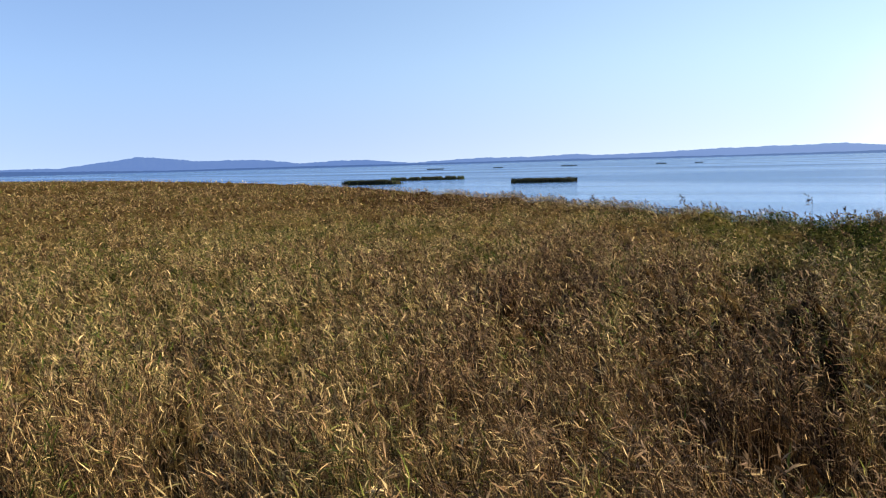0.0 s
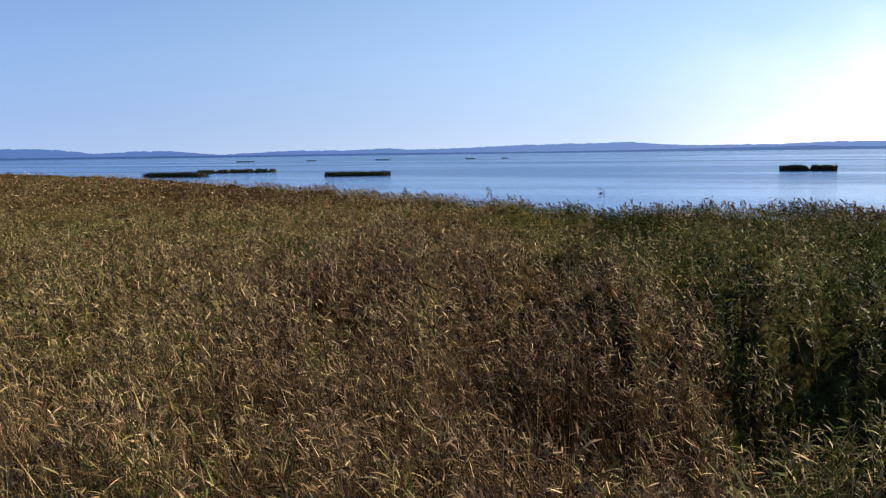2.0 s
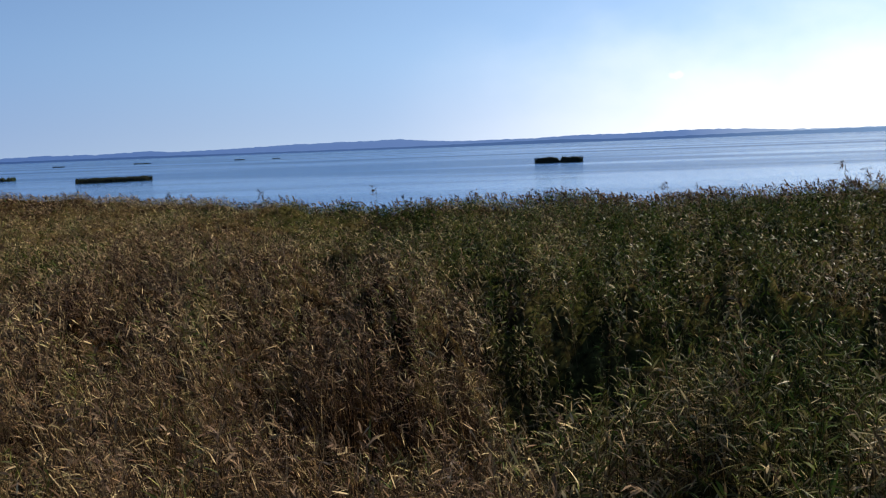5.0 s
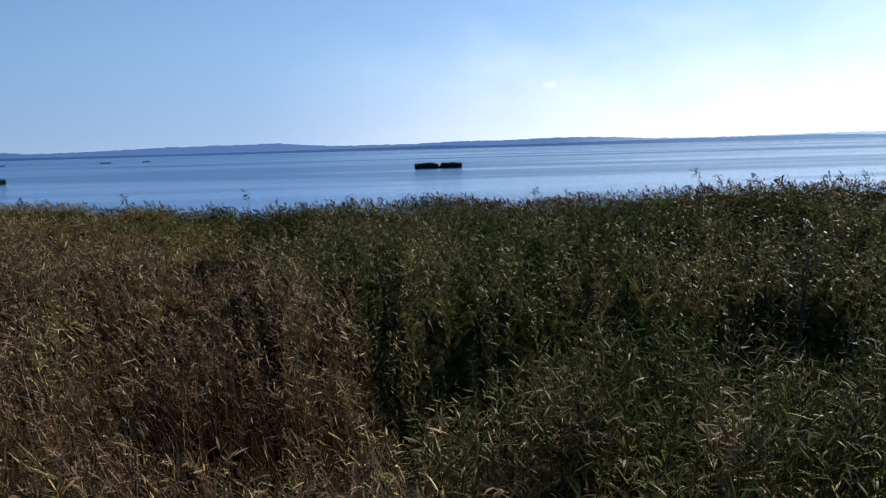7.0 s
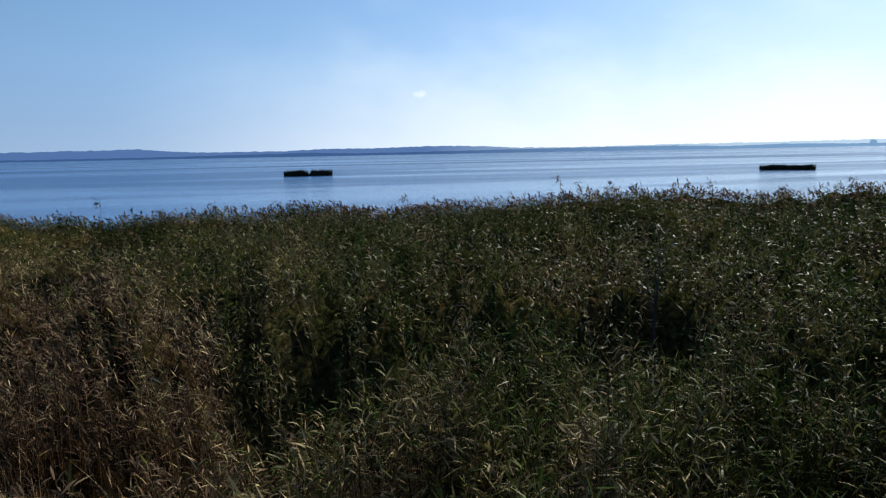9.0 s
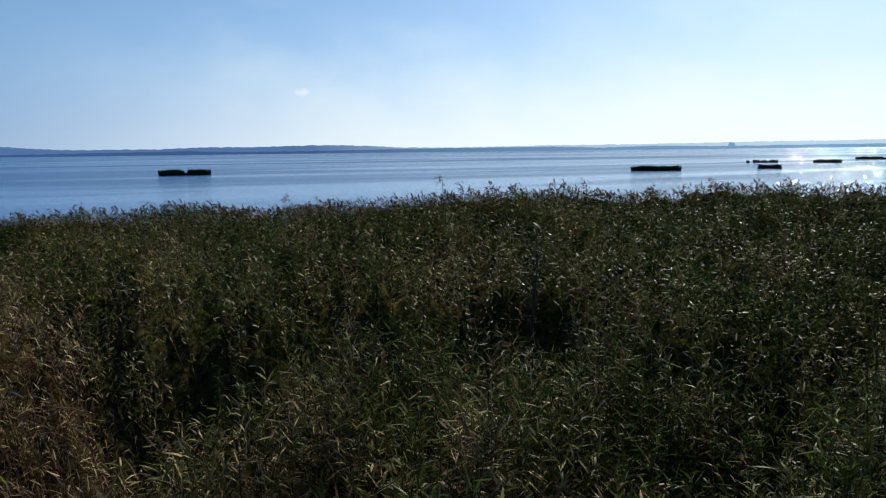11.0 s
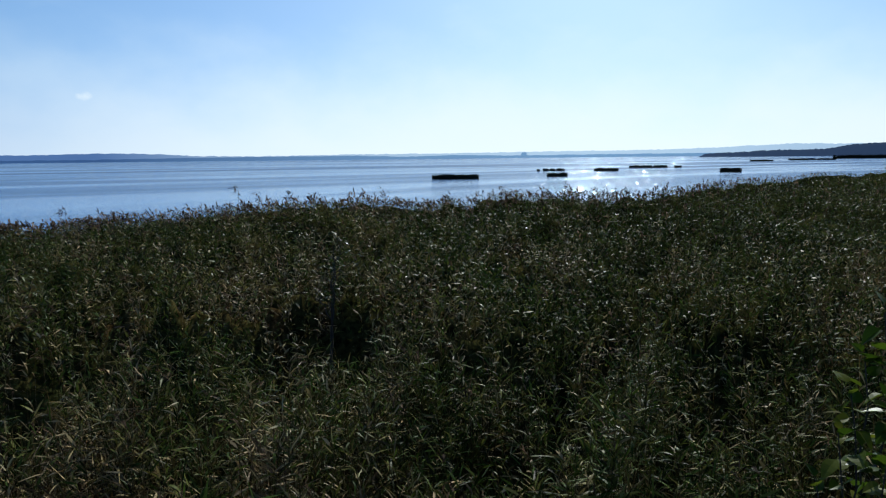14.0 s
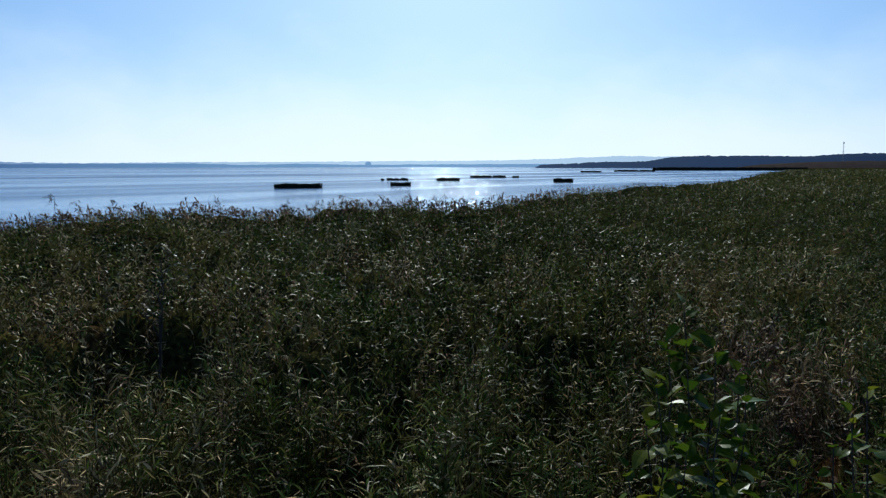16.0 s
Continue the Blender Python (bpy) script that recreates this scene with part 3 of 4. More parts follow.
def gather(lists):
    o, vs, fs, ags = 0, [], [], []
    for v, f, a in lists:
        vs.append(v), fs.append(f + o), ags.append(a)
        o += len(v)
    return np.concatenate(vs), np.concatenate(fs), np.concatenate(ags)


def scatter(az0, az1, d0, d1, per_m2):
    """Even random places in a ring sector, kept to the reed side of the edge."""
    n = int(math.pi * (d1 * d1 - d0 * d0) * (az1 - az0) / 360 * per_m2)
    a = rng.uniform(az0, az1, n)
    d = np.sqrt(rng.uniform(d0 * d0, d1 * d1, n))
    x, y = np.sin(np.radians(a)) * d, np.cos(np.radians(a)) * d
    far, _ = edge_of(a)
    gaps = (0.7 + 0.2 * (d < 9)) * smooth(0.25 - 0.22 * (d < 9), 0.9, waves(x, y, 1.9, 0.9)) * (1 - smooth(30, 50, d))
    gaps = np.maximum(gaps, 0.85 * smooth(0.55, 1.0, waves(x, y, 0.85, 6.1)) * (1 - smooth(13, 20, d)))
    for ha, hr, hw, _ in HOLES:
        c = heading(ha, hr)
        gaps = np.maximum(gaps, 0.97 * np.exp(-((x - c.x) ** 2 + (y - c.y) ** 2) / (1.0 * hw) ** 2))
    keep = (rng.uniform(0, 1, n) > gaps) & (d < far + rng.normal(0, 0.5, n) * np.clip(far / 40, 0.8, 6) + 0.8 * waves(x, y, 6, 2.5))
    return x[keep], y[keep]


def edge_rank(az0, az1, n):
    """Places in the last two metres before the open water."""
    a = rng.uniform(az0, az1, n)
    far, _ = edge_of(a)
    x, y = np.sin(np.radians(a)) * far, np.cos(np.radians(a)) * far
    d = far - rng.exponential(0.9, n) * np.clip(far / 25, 0.9, 3) + 0.8 * waves(x, y, 6, 2.5)
    return np.sin(np.radians(a)) * d, np.cos(np.radians(a)) * d


def reed_stand(name, label, xy, leaf_n, leaf_len, leaf_wid, cuts, plume_share, rays, deep=1.3, thick=1.0, culm_share=0.0):
    x, y = xy
    n = len(x)
    az, d = polar(x, y)
    top = tops(x, y) + rng.normal(0, 0.13, n) * (1 - 0.75 * smooth(14, 20, d))
    upright = browned(x, y)
    age = np.clip(ages(x, y) + rng.normal(0, 0.12, n) * (1 + 0.7 * upright), 0, 1)
    brown = smooth(0.62, 0.85, age)
    # whole tufts lean together where the wind has laid them over
    tuft = np.stack([waves(x, y, 2.2, 3.1), waves(x, y, 2.2, 4.3), 0 * x], 1)
    lean = WIND[None] * (rng.uniform(0.0, 0.35, n) * (1 + 0.9 * upright))[:, None] + (rng.normal(0, 0.17, (n, 3)) + 0.2 * tuft) * np.array([1, 1, 0])
    crown = np.stack([x, y, top], 1)
    foot = np.stack([x, y, np.full(n, 0.0)], 1) - lean * 0.9 * (top / 2)[:, None]
    foot[:, 2] = 0.0
    root = gather([stalks(foot, crown, np.full(n, 0.009 * thick), np.clip(age + 0.1, 0, 1), cuts == 4)])
    axis = unit(crown - foot)
    sets = []
    for k in range(leaf_n):
        u = (k + rng.uniform(0, 1, n)) / leaf_n
        b = crown - axis * (deep * u ** 1.15)[:, None]
        t = rng.uniform(0, 2 * math.pi, n)
        out = unit(np.stack([np.cos(t), np.sin(t), rng.uniform(-0.1, 2.0, n) - 0.7 * smooth(15, 19, d) * rng.uniform(0, 1, n)], 1) + WIND * (rng.uniform(0, 0.9, n) * (0.18 + 0.82 * upright))[:, None])
        ln = leaf_len * ((0.74 if cuts == 3 else 1.0) + 0.26 * upright * (cuts == 3)) * rng.uniform(0.6, 1.25, n) * (0.75 + 0.5 * u)
        # lower leaves dry first; in dry reeds their darker brown also stands for shade
        ag = np.clip(age + (0.03 + 0.5 * age) * (u - 0.22) + rng.normal(0, 0.10, n), 0, 1)
        sets.append(blades(b, out, ln, leaf_wid * (1.25 - 0.35 * upright) * rng.lognormal(0, 0.28, n), rng.uniform(-0.1, 1.0, n), ag, cuts))
    leaves = gather(sets)
    far, _ = edge_of(az)
    p = plume_share * (0.35 + 2.2 * brown * (d < 20) + 0.8 * smooth(far - 6, far - 1, d) * (0.25 + 0.75 * smooth(-10, 10, az)))
    has = rng.uniform(0, 1, n) < p
    m = int(has.sum())
    nod = unit(axis[has] + WIND * rng.uniform(0.2, 1.2, m)[:, None] + rng.normal(0, 0.3, (m, 3)))
    heads = plumes(crown[has], nod, rng.uniform(0.13, 0.24, m) * thick ** 0.5, np.clip(0.08 + 0.6 * age[has] + rng.normal(0, 0.15, m), 0, 1), rays, 1.0 if thick < 1.15 else 1.7)
    # bare straw-coloured culms stand among the dry leaves
    culms = []
    for k in range(3):
        dry = rng.uniform(0, 1, n) < culm_share * upright * smooth(0.3, 0.6, age) * (1 - 0.6 * brown)
        m = int(dry.sum())
        start = crown[dry] - axis[dry] * rng.uniform(0.5, 0.95, m)[:, None] + rng.normal(0, 0.06, (m, 3))
        culms.append(blades(start, unit(axis[dry] + rng.normal(0, 0.2, (m, 3)) + WIND * rng.uniform(0, 0.4, m)[:, None]), rng.uniform(0.55, 1.05, m), rng.uniform(0.004, 0.008, m) * thick,
                            rng.uniform(-0.1, 0.5, m), np.clip(rng.normal(0.55, 0.25, m), 0, 1), 4))
    culms = gather(culms)
    bed = tagged(new(name), label, "reeds", kind="stuff")
    for nm, data, mat in (("leaves", leaves, LEAF), ("stalks", root, STALK), ("plumes", heads, PLUME), ("culms", culms, CULM)):
        if not len(data[0]):
            continue
        link(nm, tri_mesh(nm, *data), mat, bed)
    return bed


# ---- ground, lake ----
def land_height(az, d):
    far, _ = edge_of(az)
    x, y = np.sin(np.radians(az)) * d, np.cos(np.radians(az)) * d
    z = 0.14 - 1.0 * smooth(far - 2, far + 5, d) + 0.05 * waves(x, y, 9)
    z = z + 1.4 * smooth(690, 760, d) * smooth(66, 70, az) * (1 - smooth(150, 170, az))
    return z + 3.5 * smooth(2950, 3300, d)


azs = np.linspace(-180, 180, 361)
ds = np.concatenate([[0.01], np.geomspace(1.5, 4800, 112)])
A, D = np.meshgrid(azs, ds, indexing="ij")
gx, gy = np.sin(np.radians(A)) * D, np.cos(np.radians(A)) * D
gv = np.stack([gx, gy, land_height(A, D)], -1).reshape(-1, 3)
tagged(link("ground", tri_mesh("ground", gv, grid_faces(len(azs), len(ds))[:, ::-1], smooth=True), MUD), "dark wet marsh mud under the reeds and lake", "ground", kind="structure")

wds = np.array([0.0, 10, 40, 120, 400, 1200, 2700])
waz = np.linspace(-180, 180, 73)
A, D = np.meshgrid(waz, wds, indexing="ij")
wv = np.stack([np.sin(np.radians(A)) * D, np.cos(np.radians(A)) * D, np.zeros_like(D)], -1).reshape(-1, 3)
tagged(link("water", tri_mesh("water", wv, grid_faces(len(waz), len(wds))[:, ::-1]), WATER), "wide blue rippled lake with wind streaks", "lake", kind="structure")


# ---- far shore ----
def ridge(name, label, profile, dist, mat, rough, base=-2.0, kind="structure"):
    """A rounded range of far land: headings and angles of its skyline."""
    p = np.array(profile)
    az = np.arange(p[0, 0], p[-1, 0], 0.06)
    el = np.interp(az, p[:, 0], p[:, 1])
    x, y = np.sin(np.radians(az)) * dist, np.cos(np.radians(az)) * dist
    el = el + rough * (0.6 * waves(x, y, 11, 0.7) * (dist < 2000) + 0.5 * waves(x, y, 90) + 0.5 * waves(x, y, 33, 1.0) + 0.6 * rng.uniform(-0.5, 0.5, len(az)))
    high = EYE + np.tan(np.radians(el)) * dist
    rows = []
    for f, back in ((0.0, 0), (0.75, 10), (1.0, 60), (0.9, 160), (0.0, 420)):
        r = dist + back
        rows.append(np.stack([np.sin(np.radians(az)) * r, np.cos(np.radians(az)) * r, np.maximum(base + (high - base) * f, base)], -1))
    v = np.stack(rows, 1).reshape(-1, 3)
    return tagged(link(name, tri_mesh(name, v, grid_faces(len(az), 5)[:, ::-1]), mat), label, "hills", kind=kind)


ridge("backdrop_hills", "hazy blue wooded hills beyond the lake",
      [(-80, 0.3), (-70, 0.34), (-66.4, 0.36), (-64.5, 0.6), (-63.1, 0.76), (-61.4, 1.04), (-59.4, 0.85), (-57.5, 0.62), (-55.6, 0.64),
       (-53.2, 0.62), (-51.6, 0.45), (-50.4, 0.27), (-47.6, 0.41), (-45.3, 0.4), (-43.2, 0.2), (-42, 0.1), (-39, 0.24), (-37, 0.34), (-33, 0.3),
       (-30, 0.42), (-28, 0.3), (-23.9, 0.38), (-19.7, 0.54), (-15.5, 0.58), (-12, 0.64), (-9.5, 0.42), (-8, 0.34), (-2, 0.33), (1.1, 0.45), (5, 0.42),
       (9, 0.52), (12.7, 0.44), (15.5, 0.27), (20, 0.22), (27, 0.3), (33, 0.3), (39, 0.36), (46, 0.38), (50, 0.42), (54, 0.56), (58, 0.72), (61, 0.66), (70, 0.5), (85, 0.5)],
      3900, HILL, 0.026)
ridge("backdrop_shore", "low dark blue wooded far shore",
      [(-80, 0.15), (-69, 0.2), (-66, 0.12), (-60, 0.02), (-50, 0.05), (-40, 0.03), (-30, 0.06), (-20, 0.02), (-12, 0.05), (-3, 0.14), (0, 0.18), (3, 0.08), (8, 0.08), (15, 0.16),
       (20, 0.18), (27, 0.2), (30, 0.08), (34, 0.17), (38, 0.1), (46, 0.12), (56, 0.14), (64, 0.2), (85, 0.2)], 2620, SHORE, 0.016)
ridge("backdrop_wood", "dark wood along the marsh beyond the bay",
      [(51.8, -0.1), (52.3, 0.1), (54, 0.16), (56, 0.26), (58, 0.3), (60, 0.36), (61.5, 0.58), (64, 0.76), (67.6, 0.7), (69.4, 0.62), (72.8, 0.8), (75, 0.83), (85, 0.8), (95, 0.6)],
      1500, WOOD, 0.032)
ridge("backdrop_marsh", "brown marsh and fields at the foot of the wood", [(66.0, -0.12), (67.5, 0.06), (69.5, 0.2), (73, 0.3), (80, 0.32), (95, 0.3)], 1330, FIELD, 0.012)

# ---- reed islands in the lake ----
def reed_island(label, az0, az1, d, high, notch=(), skew=0.0, fresh=0.15):
    """A clump of reeds standing in open water."""
    p, q = heading(az0, d), heading(az1, d + skew)
    width = (q - p).length
    along = (q - p).normalized()
    deepv = Vector((-along.y, along.x, 0))
    thick = max(1.6, min(5.0, width * 0.35))
    ob = tagged(new("reed_island"), label, "reed island", group="reed clumps in the lake")
    ob.location = (p + q) / 2
    u = np.linspace(-0.5, 0.5, 41)
    s = np.linspace(0, math.pi, 9)
    U, S = np.meshgrid(u, s, indexing="ij")
    end = np.sqrt(np.clip(1 - np.abs(2 * U) ** 9, 0.02, 1))
    hs = high * 0.88 * (1 + 0.06 * waves(U * width + az0, U * 0, 3.5))
    for a, w in notch:
        hs = hs * (1 - 0.6 * np.exp(-((U - a) / w) ** 2))
    xs = U * width
    ys = -np.sign(np.cos(S)) * np.abs(np.cos(S)) ** 0.5 * thick / 2 * end
    zs = np.sin(S) ** 0.35 * hs * end - 0.1
    R = np.array([along, deepv, (0, 0, 1)])
    link("thicket", tri_mesh("thicket", np.stack([xs, ys, zs], -1).reshape(-1, 3) @ R, grid_faces(41, 9)), ISLE, ob)
    n = int(90 * width)
    bu, by = rng.uniform(-0.5, 0.5, n), rng.uniform(-0.55, 0.55, n)
    hb = high * (0.88 + 0.1 * rng.normal(0, 1, n)) * (1 + 0.06 * waves(bu * width + az0, bu * 0, 3.5))
    for a, w in notch:
        hb = hb * (1 - 0.6 * np.exp(-((bu - a) / w) ** 2))
    foot = np.stack([bu * width, by * thick, np.full(n, -0.1)], 1)
    sets = [blades(foot, unit(np.stack([rng.normal(0, 0.1, n), rng.normal(0, 0.1, n), np.ones(n)], 1)), hb / 0.8, np.full(n, 0.09), np.full(n, 0.1),
                   np.clip(rng.normal(fresh, 0.12 + 0.2 * (fresh > 0.3), n), 0, 1), 3)]
    v, f, a = gather(sets)
    link("foliage", tri_mesh("foliage", v @ R, f, a), ISLE_LEAF, ob)
    return ob


reed_island("dense dark reed clump standing in open water", -34.7, -29.8, 161, 1.12)
reed_island("dark green reed spit at the marsh edge", -47.2, -43.1, 183, 1.28, skew=-6, fresh=0.4)
reed_island("broken row of green reeds in open water", -43.7, -38.2, 212, 1.15, notch=((0.22, 0.015), (-0.1, 0.01), (-0.27, 0.02), (0.4, 0.012)), fresh=0.75)
reed_island("dark reed clump with a notch in its middle", -1.96, 1.58, 168, 1.42, notch=((0.02, 0.03),))
reed_island("long dark reed clump with rounded ends", 32.44, 35.94, 157, 1.12)
reed_island("ragged thin reed clump in the glittering water", 40.7, 42.3, 236, 0.9, notch=((-0.2, 0.03), (0.1, 0.03)))
reed_island("tiny reed tuft amid sun glitter", 40.25, 40.48, 234, 0.8)
reed_island("short dark reed clump in the glittering water", 41.0, 42.55, 170, 1.0)
reed_island("dark reed clump amid sun glitter", 44.45, 46.2, 228, 1.1)
reed_island("long low broken reed clump amid sun glitter", 46.97, 49.65, 286, 1.05, notch=((0.12, 0.02),))
reed_island("very small reed clump", 50.13, 50.62, 286, 0.9)
reed_island("squat dark reed clump off the bay", 53.2, 54.66, 208, 1.28)
reed_island("thin far reed clump off the bay", 55.15, 56.65, 520, 1.2)
reed_island("long thin far reed clump off the bay", 57.6, 60.5, 600, 1.4, notch=((0.1, 0.02),))
for az0, az1 in ((-40.95, -39.65), (-35.95, -35.2), (-30.9, -29.75), (-24.1, -23.35), (-21.4, -20.85)):
    reed_island("tiny far reed clump on the open lake", az0, az1, 560, 0.8)
reed_island("reed promontory closing the bay", 60.3, 70.5, 735, 3.2, skew=0)

# ---- reeds of the marsh ----
reed_stand("reed_bed", "tall yellowing reeds seen from above, leaves blown aside", scatter(-79, 82, 3.8, 9.5, 110), 14, 0.25, 0.0125, 4, 0.08, 8, 0.95, culm_share=0.75)
reed_stand("reed_bed", "dense green and brown reeds with feathery heads", scatter(-76, 79, 9.5, 20, 70), 13, 0.20, 0.016, 3, 0.13, 6, 1.0, thick=1.1, culm_share=0.4)
reed_stand("reed_bed", "pale tan reeds standing close together", scatter(-78, -28, 11, 26, 17), 12, 0.25, 0.017, 3, 0.06, 6, 0.7, thick=1.1, culm_share=0.7)
reed_stand("reed_bed", "reeds with dark feathery heads along the water", scatter(-74, 77, 20, 36, 22), 10, 0.185, 0.0185, 3, 0.16, 5, thick=1.2, culm_share=0.2)
reed_stand("reed_bed", "close rank of reeds at the water's edge", edge_rank(-40, 60, 13500), 10, 0.12, 0.017, 3, 0.14, 5, 0.8, thick=1.16)
reed_stand("reed_bed", "green and brown reeds leaning over the water's edge", edge_rank(-44, 10, 5000), 10, 0.17, 0.018, 3, 0.1, 5, 0.8, thick=1.16)
reed_stand("reed_bed", "distant brown reed marsh", scatter(-74, 77, 36, 90, 4), 7, 0.30, 0.038, 3, 0.3, 3, 1.0, thick=1.6)
reed_stand("reed_bed", "far brown reed marsh", scatter(-76, 80, 90, 380, 0.3), 5, 0.5, 0.11, 3, 0.2, 3, 0.9, thick=3)


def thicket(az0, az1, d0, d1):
    """The closed mass of stems and leaves below the tops, its dark colour standing for shade in the gaps."""
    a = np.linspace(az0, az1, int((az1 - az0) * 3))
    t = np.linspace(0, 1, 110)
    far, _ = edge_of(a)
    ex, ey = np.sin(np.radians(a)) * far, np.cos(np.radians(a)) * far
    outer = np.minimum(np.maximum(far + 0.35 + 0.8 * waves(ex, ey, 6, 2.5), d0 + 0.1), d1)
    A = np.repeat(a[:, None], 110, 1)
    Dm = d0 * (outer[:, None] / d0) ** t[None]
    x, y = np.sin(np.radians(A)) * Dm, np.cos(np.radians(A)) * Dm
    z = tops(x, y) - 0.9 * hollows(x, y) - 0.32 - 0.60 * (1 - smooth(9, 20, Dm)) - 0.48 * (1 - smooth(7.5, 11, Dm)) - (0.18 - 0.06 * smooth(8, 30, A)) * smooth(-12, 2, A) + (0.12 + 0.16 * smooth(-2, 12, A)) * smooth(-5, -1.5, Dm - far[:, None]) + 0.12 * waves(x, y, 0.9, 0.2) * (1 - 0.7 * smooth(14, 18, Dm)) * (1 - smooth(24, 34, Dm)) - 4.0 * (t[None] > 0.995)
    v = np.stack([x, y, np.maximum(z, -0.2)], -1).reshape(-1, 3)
    return tagged(link("shaded_thicket", tri_mesh("shaded_thicket", v, grid_faces(len(a), 110)[:, ::-1], ages(x, y).ravel(), smooth=True), MASS),
                  "dense leaf mass under the reed tops, coloured dark for the shade in the gaps", "reeds", kind="stuff")


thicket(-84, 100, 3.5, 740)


# ---- woody plants ----
def tube(points, radii, sides=6):
    """A tapered round stem along a line of points."""
    bm = bmesh.new()
    rings = []
    for i, (p, r) in enumerate(zip(points, radii)):
        d = (points[min(i + 1, len(points) - 1)] - points[max(i - 1, 0)]).normalized()
        u = d.orthogonal().normalized()
        w = d.cross(u)
        rings.append([bm.verts.new(p + (u * math.cos(k * 2 * math.pi / sides) + w * math.sin(k * 2 * math.pi / sides)) * r) for k in range(sides)])
    for a, b in zip(rings, rings[1:]):
        for k in range(sides):
            bm.faces.new((a[k], a[(k + 1) % sides], b[(k + 1) % sides], b[k]))
    bm.faces.new(rings[0][::-1])
    bm.faces.new(rings[-1])
    return bm


def bend(p, q, sag, n, seed):
    """A wavering line from p to q."""
    r = random.Random(seed)
    out = []
    for i in range(n + 1):
        t = i / n
        j = math.sin(math.pi * t) * sag
        out.append(p.lerp(q, t) + Vector((r.uniform(-j, j), r.uniform(-j, j), r.uniform(-j, j) * 0.4)))
    return out


def broad_leaf_material(name, stops):
    m, n, l, b = material(name)
    info = n.new("ShaderNodeObjectInfo")
    r = ramp(n, stops)
    l.new(info.outputs["Random"], r.inputs["Fac"])
    tex = n.new("ShaderNodeTexNoise")
    tex.inputs["Scale"].default_value = 40
    hsv = n.new("ShaderNodeHueSaturation")
    val = n.new("ShaderNodeMapRange")
    val.inputs["To Min"].default_value, val.inputs["To Max"].default_value = 0.6, 1.3
    l.new(tex.outputs["Fac"], val.inputs["Value"])
    l.new(val.outputs["Result"], hsv.inputs["Value"])
    l.new(r.outputs["Color"], hsv.inputs["Color"])
    l.new(hsv.outputs["Color"], b.inputs["Base Color"])
    b.inputs["Roughness"].default_value = 0.36
    b.inputs["Specular IOR Level"].default_value = 0.1
    tr = n.new("ShaderNodeBsdfTranslucent")
    l.new(hsv.outputs["Color"], tr.inputs["Color"])
    mix = n.new("ShaderNodeMixShader")
    mix.inputs["Fac"].default_value = 0.45
    l.new(b.outputs[0], mix.inputs[1])
    l.new(tr.outputs[0], mix.inputs[2])
    l.new(mix.outputs[0], n["Material Output"].inputs["Surface"])
    return m


BROAD = broad_leaf_material("broad_leaf", [(0.0, (0.023, 0.048, 0.004)), (0.6, (0.056, 0.093, 0.006)), (1.0, (0.125, 0.13, 0.01))])
SMALL = broad_leaf_material("sapling_leaf", [(0.0, (0.014, 0.026, 0.008)), (1.0, (0.035, 0.05, 0.012))])


def leaf_mesh(fold, curl, mat):
    """A broad pointed leaf of unit length along +Y, folded along its rib."""
    half = [(0.0, 0.012), (0.18, 0.014), (0.3, 0.27), (0.46, 0.33), (0.66, 0.26), (0.86, 0.11), (1.0, 0.0)]
    bm = bmesh.new()
    rows = []
    for y, w in half:
        z = -curl * y * y
        rows.append((bm.verts.new((-w, y, z + fold * w)), bm.verts.new((0, y, z)), bm.verts.new((w, y, z + fold * w))))
    for a, b in zip(rows, rows[1:]):
        for k in (0, 1):
            bm.faces.new((a[k], a[k + 1], b[k + 1], b[k]))
    bmesh.ops.remove_doubles(bm, verts=bm.verts, dist=1e-4)
    me = bpy.data.meshes.new("leaf")
    bm.to_mesh(me)
    bm.free()
    me.materials.append(mat)
    return me


LEAVES = [leaf_mesh(0.25, 0.1, BROAD), leaf_mesh(0.45, 0.25, BROAD), leaf_mesh(0.1, 0.35, BROAD)]
TREE_LEAVES = [leaf_mesh(0.25, 0.1, SMALL), leaf_mesh(0.4, 0.3, SMALL)]


def shrub(label, base, shoots, seed):
    """A broad-leaved shrub: each shoot a stem with its own leaves."""
    r = random.Random(seed)
    ob = tagged(new("shrub"), label, "shrub", group="shrubs among the reeds")
    ob.location = base
    for k, (tip, count, size) in enumerate(shoots):
        q = tip - base
        p = Vector((q.x * 0.25, q.y * 0.25, 0.0))
        line = bend(p, q, 0.07, 10, seed + k)
        stem = part("stem", tube(line, [0.016 - 0.0125 * i / 10 for i in range(11)], 5), BARK, ob)
        for i in range(count):
            t = 1 - 0.75 * (i / count) ** 1.1 * min(1.0, 1.4 / q.z * 1.3)
            f = t * 10
            j = min(int(f), 9)
            at = line[j].lerp(line[j + 1], f - j)
            lf = new("leaf", LEAVES[r.randrange(3)])
            lf.parent = stem
            turn = i * 137.5 + r.uniform(-30, 30)
            s = size * r.uniform(0.65, 1.15) * (0.75 if i < 3 else 1.0)
            lift = r.uniform(35, 70) if i < 3 else r.uniform(-35, 35)
            lf.matrix_local = Matrix.Translation(at) @ pose(0, 0, 0, 0, 0, turn) @ pose(0, 0, 0, lift, r.uniform(-30, 30), 0) @ Matrix.Diagonal((s, s, s, 1))
    return ob


def at(az, el, d, side=(0.3, 0.0)):
    """A place seen from a spot a step to the side of the lookout."""
    return heading(az, d, EYE + d * math.tan(radians(el))) + Vector((*side, 0))


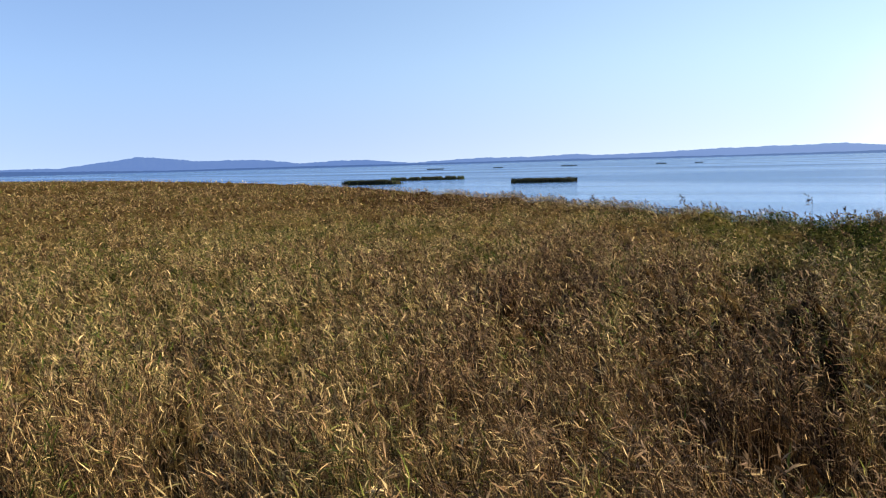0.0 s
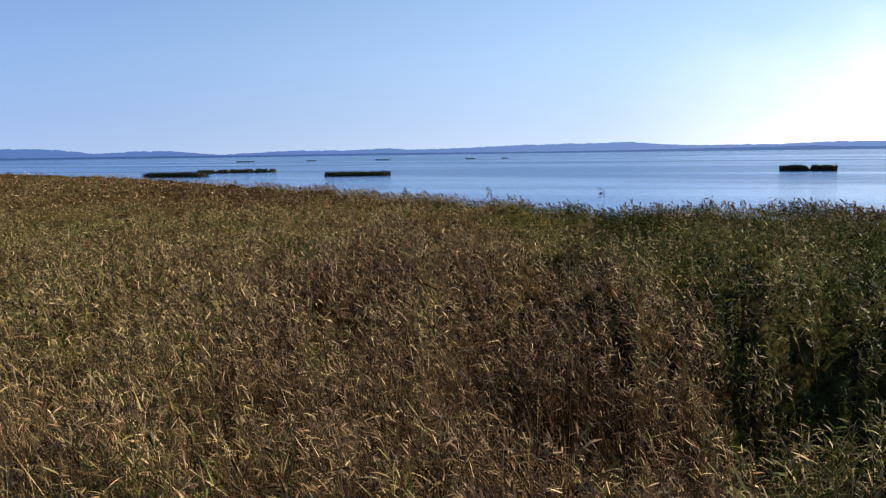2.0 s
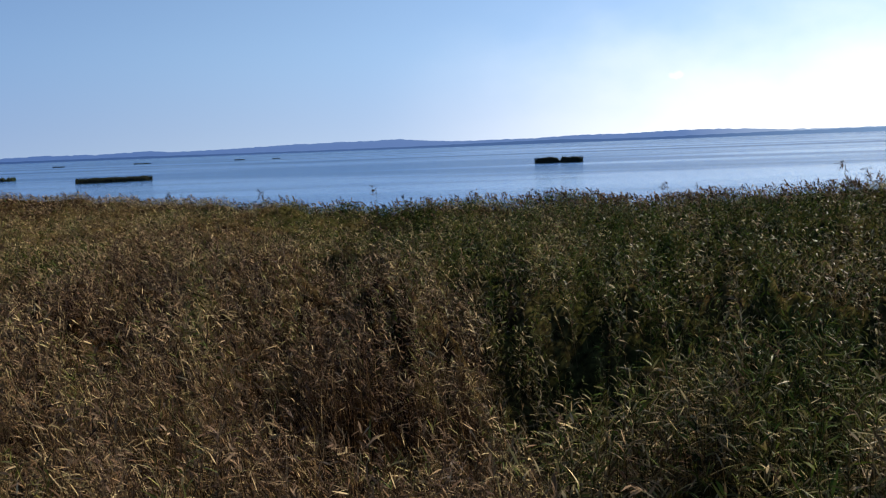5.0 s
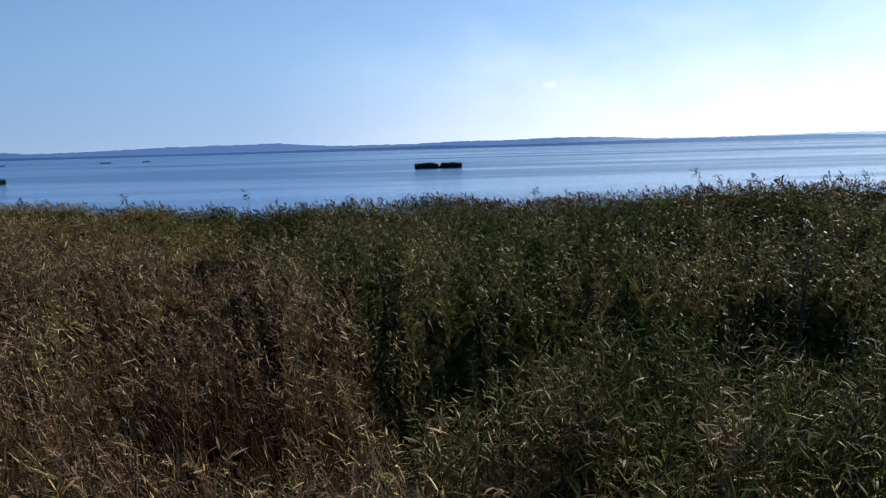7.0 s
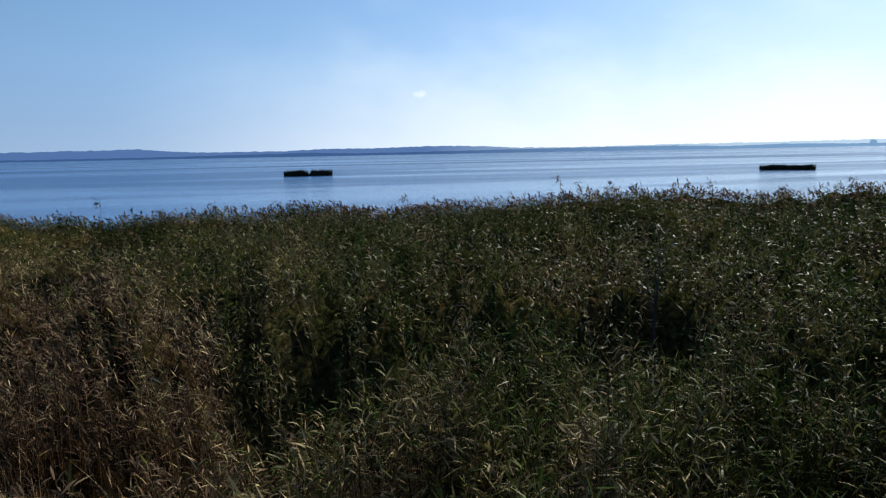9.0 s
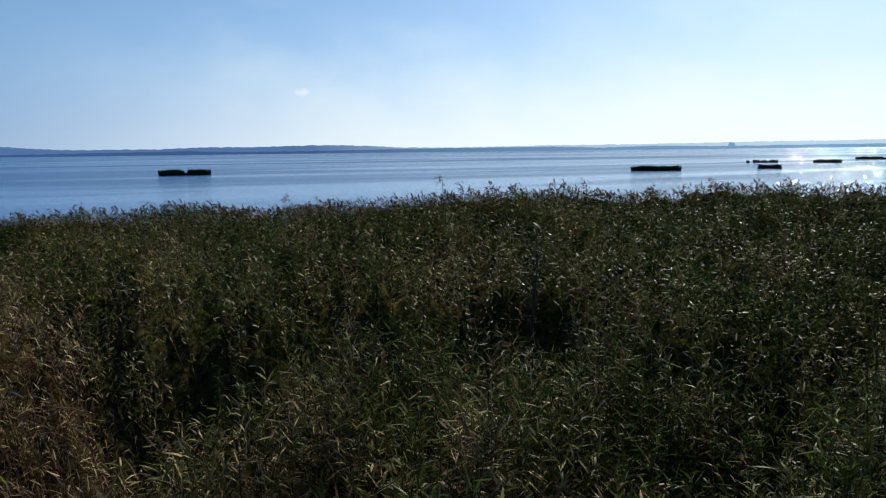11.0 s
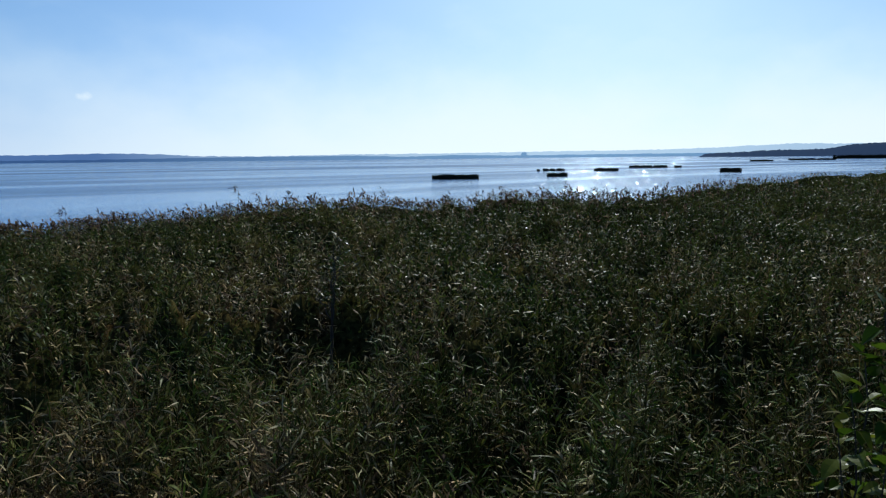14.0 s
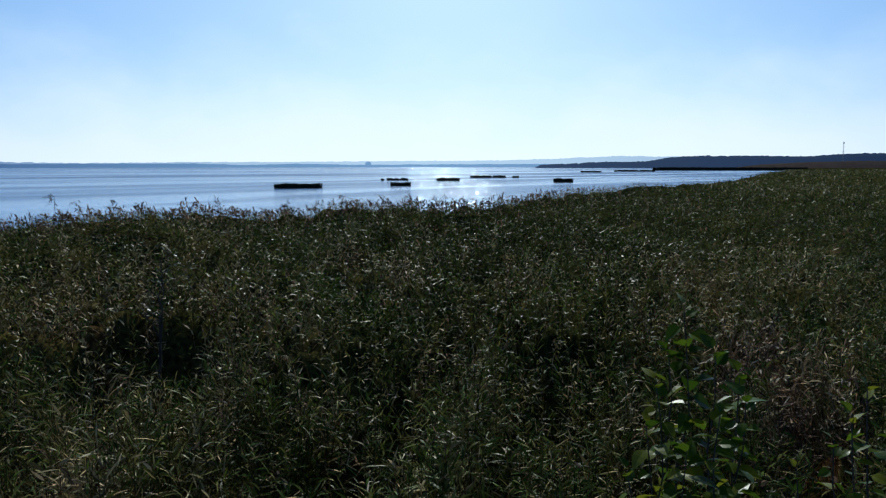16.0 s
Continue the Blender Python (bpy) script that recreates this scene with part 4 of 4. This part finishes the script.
shrub("young broad-leaved shrub with glossy lime green leaves rising above the reeds", heading(65.0, 5.0) + Vector((0.3, 0, 0)),
      [(at(63.0, -10.3, 5.2), 26, 0.19), (at(62.0, -13.6, 5.2), 16, 0.2), (at(61.2, -15.8, 5.0), 18, 0.17), (at(65.3, -13.4, 5.1), 20, 0.18),
       (at(67.0, -14.8, 5.1), 24, 0.17), (at(67.5, -16.4, 4.9), 24, 0.18), (at(60.6, -18.9, 4.9), 22, 0.18), (at(63.6, -20.4, 4.7), 26, 0.19), (at(59.3, -22.2, 4.7), 22, 0.19),
       (at(65.8, -17.8, 4.8), 24, 0.17)], 5)
shrub("low broad-leaved shrub with yellowing leaves among the reeds", heading(75.2, 5.1) + Vector((0.3, 0, 0)),
      [(at(75.0, -14.6, 5.2), 20, 0.14), (at(77.0, -16.0, 5.2), 18, 0.14), (at(73.2, -18.4, 5.0), 18, 0.13), (at(71.0, -20.6, 4.8), 14, 0.12), (at(74.2, -16.6, 5.1), 16, 0.14)], 21)


def sapling_at(az, d):
    """A slim young tree: a forked trunk, thin twigs and a sparse crown of small leaves."""
    ob = tagged(new("sapling"), "slim dark sapling with a forked trunk and sparse small leaves", "sapling")
    ob.location = heading(az, d)
    r = random.Random(11)

    def up(a, el):
        return at(a, el, d, (0, 0)) - ob.location

    crotch = up(az + 0.05, -12.6)
    trunk = part("trunk", tube(bend(Vector((0, 0, 0)), crotch, 0.04, 7, 3), [0.034 - 0.0015 * i for i in range(8)], 7), BARK, ob)
    tips = [(up(az + 0.35, -6.6), 0.018), (up(az + 0.1, -8.3), 0.013), (up(az - 1.2, -9.6), 0.010), (up(az + 1.5, -8.0), 0.010), (up(az + 0.9, -6.2), 0.011)]
    starts = [crotch, crotch, crotch * 1.06, crotch.lerp(tips[0][0], 0.62), crotch.lerp(tips[0][0], 0.5)]
    for k, ((tip, thick), p) in enumerate(zip(tips, starts)):
        line = bend(p, tip, 0.05, 7, 60 + k)
        part("branch", tube(line, [thick * (1 - 0.11 * i) for i in range(8)], 5), BARK, trunk)
        for i in range(16):
            f = r.uniform(1.5, 6.99)
            q = line[int(f)].lerp(line[int(f) + 1], f - int(f))
            turn = r.uniform(0, 2 * math.pi)
            reach = Vector((math.cos(turn), math.sin(turn), r.uniform(0.2, 1.0))) * r.uniform(0.06, 0.22)
            lf = new("leaf", TREE_LEAVES[r.randrange(2)])
            lf.parent = trunk
            size = r.uniform(0.07, 0.11)
            lf.matrix_local = Matrix.Translation(q + reach) @ pose(0, 0, 0, r.uniform(-40, 60), r.uniform(-40, 40), math.degrees(turn) - 90) @ Matrix.Diagonal((size, size, size, 1))
            if i % 3 == 0:
                part("twig", tube([q, q + reach * 0.6, q + reach], [0.005, 0.004, 0.002], 4), BARK, trunk)
    return ob


sapling_at(25.35, 12.0)

# ---- lone tall reeds that overtop the edge ----
def tall_reed(az, d, el, seed):
    r = np.random.default_rng(seed)
    ob = tagged(new("reed"), "single tall reed with a dark feathery head", "reed", group="tall reeds at the edge")
    ob.location = heading(az, d)
    top = Vector((-0.12, -0.05, EYE + d * math.tan(radians(el))))
    part("stalk", tube(bend(Vector((0, 0, 0)), top, 0.04, 8, seed), [0.008 - 0.0005 * i for i in range(9)], 4), STALK, ob)
    n = 26
    base = np.array(top)[None] + np.stack([r.uniform(-0.14, 0.02, n), r.uniform(-0.05, 0.05, n), r.uniform(-0.16, 0.1, n)], 1)
    v, f, g = blades(base, unit(np.stack([r.normal(-0.4, 0.5, n), r.normal(-0.2, 0.5, n), r.uniform(-0.2, 0.8, n)], 1)),
                     r.uniform(0.1, 0.2, n), r.uniform(0.02, 0.035, n), np.full(n, 0.6), np.full(n, 0.05), 3)
    link("plume", tri_mesh("plume", v, f, g), PLUME, ob)
    for k in range(7):
        h = top.z - 0.25 - 0.16 * k
        a = k * 2.6 + seed
        v, f, g = blades(np.array([[top.x * h / top.z, top.y * h / top.z, h]]), unit(np.array([[math.cos(a) - 0.5, math.sin(a) - 0.2, 0.8]])),
                         np.array([0.26]), np.array([0.018]), np.array([0.9]), np.array([0.2]), 4)
        link("leaf", tri_mesh("leaf", v, f, g), LEAF, ob)


for k, (az, d, el) in enumerate([(18.9, 19.3, -2.25), (-14.0, 22.2, -3.05), (20.4, 19.5, -2.7), (22.6, 19.8, -2.72), (-22.3, 26.0, -2.85), (41.2, 21.5, -2.4), (29.5, 20.3, -2.6), (7.5, 20.6, -3.3)]):
    tall_reed(az, d, el, k + 1)
pick = random.Random(9)
for k in range(34):
    az = pick.uniform(6, 52) if k < 26 else pick.uniform(-32, 6)
    far, high = (float(v) for v in edge_of(az))
    d = far - pick.uniform(0.2, 1.6)
    spot = heading(az, d)
    el = math.degrees(math.atan2(float(tops(np.array([spot.x]), np.array([spot.y]))[0]) + pick.uniform(0.05, 0.2) - EYE, d))
    tall_reed(az, d, el, k + 20)

# ---- far landmarks ----
def far_tree(az, d, high, wide):
    ob = tagged(new("tree"), "lone round-crowned tree on the far lake shore", "tree")
    ob.location = heading(az, d, 0.0)
    # the shore material puts its glowing haze on trunk and crown too
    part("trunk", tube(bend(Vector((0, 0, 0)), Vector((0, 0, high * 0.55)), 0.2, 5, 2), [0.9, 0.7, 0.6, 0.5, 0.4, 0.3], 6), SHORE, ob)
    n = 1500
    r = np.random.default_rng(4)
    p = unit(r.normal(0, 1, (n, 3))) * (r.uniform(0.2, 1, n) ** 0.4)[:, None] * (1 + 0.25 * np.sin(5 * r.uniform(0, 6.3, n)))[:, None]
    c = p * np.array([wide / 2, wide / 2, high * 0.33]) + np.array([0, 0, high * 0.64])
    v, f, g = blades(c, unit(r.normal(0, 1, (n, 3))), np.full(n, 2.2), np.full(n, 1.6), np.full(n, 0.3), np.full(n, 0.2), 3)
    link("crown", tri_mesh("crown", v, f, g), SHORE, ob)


far_tree(39.27, 2540, 19, 17)

mast = tagged(new("radio_mast"), "tall slim grey radio mast above the distant wood", "mast")
mast.location = heading(72.58, 1480, 0.0)
for k in range(3):
    a = k * 2 * math.pi / 3
    foot = Vector((math.cos(a), math.sin(a), 0))
    part("leg", tube([foot * 1.5, foot * 0.9 + Vector((0, 0, 24)), foot * 0.5 + Vector((0, 0, 44))], [0.18, 0.15, 0.12], 5), STEEL, mast)
for i in range(11):
    h = 4 * i + 2
    w = 1.5 - 1.0 * h / 44
    for k in range(3):
        a, b = k * 2 * math.pi / 3, (k + 1) * 2 * math.pi / 3
        part("brace", tube([Vector((math.cos(a) * w, math.sin(a) * w, h)), Vector((math.cos(b) * w, math.sin(b) * w, h + 3.5))], [0.07, 0.07], 4), STEEL, mast)
part("antenna_head", tube([Vector((0, 0, 41)), Vector((0, 0, 41.3)), Vector((0, 0, 44)), Vector((0, 0, 44.2))], [0.5, 1.1, 1.1, 0.5], 8), STEEL, mast)
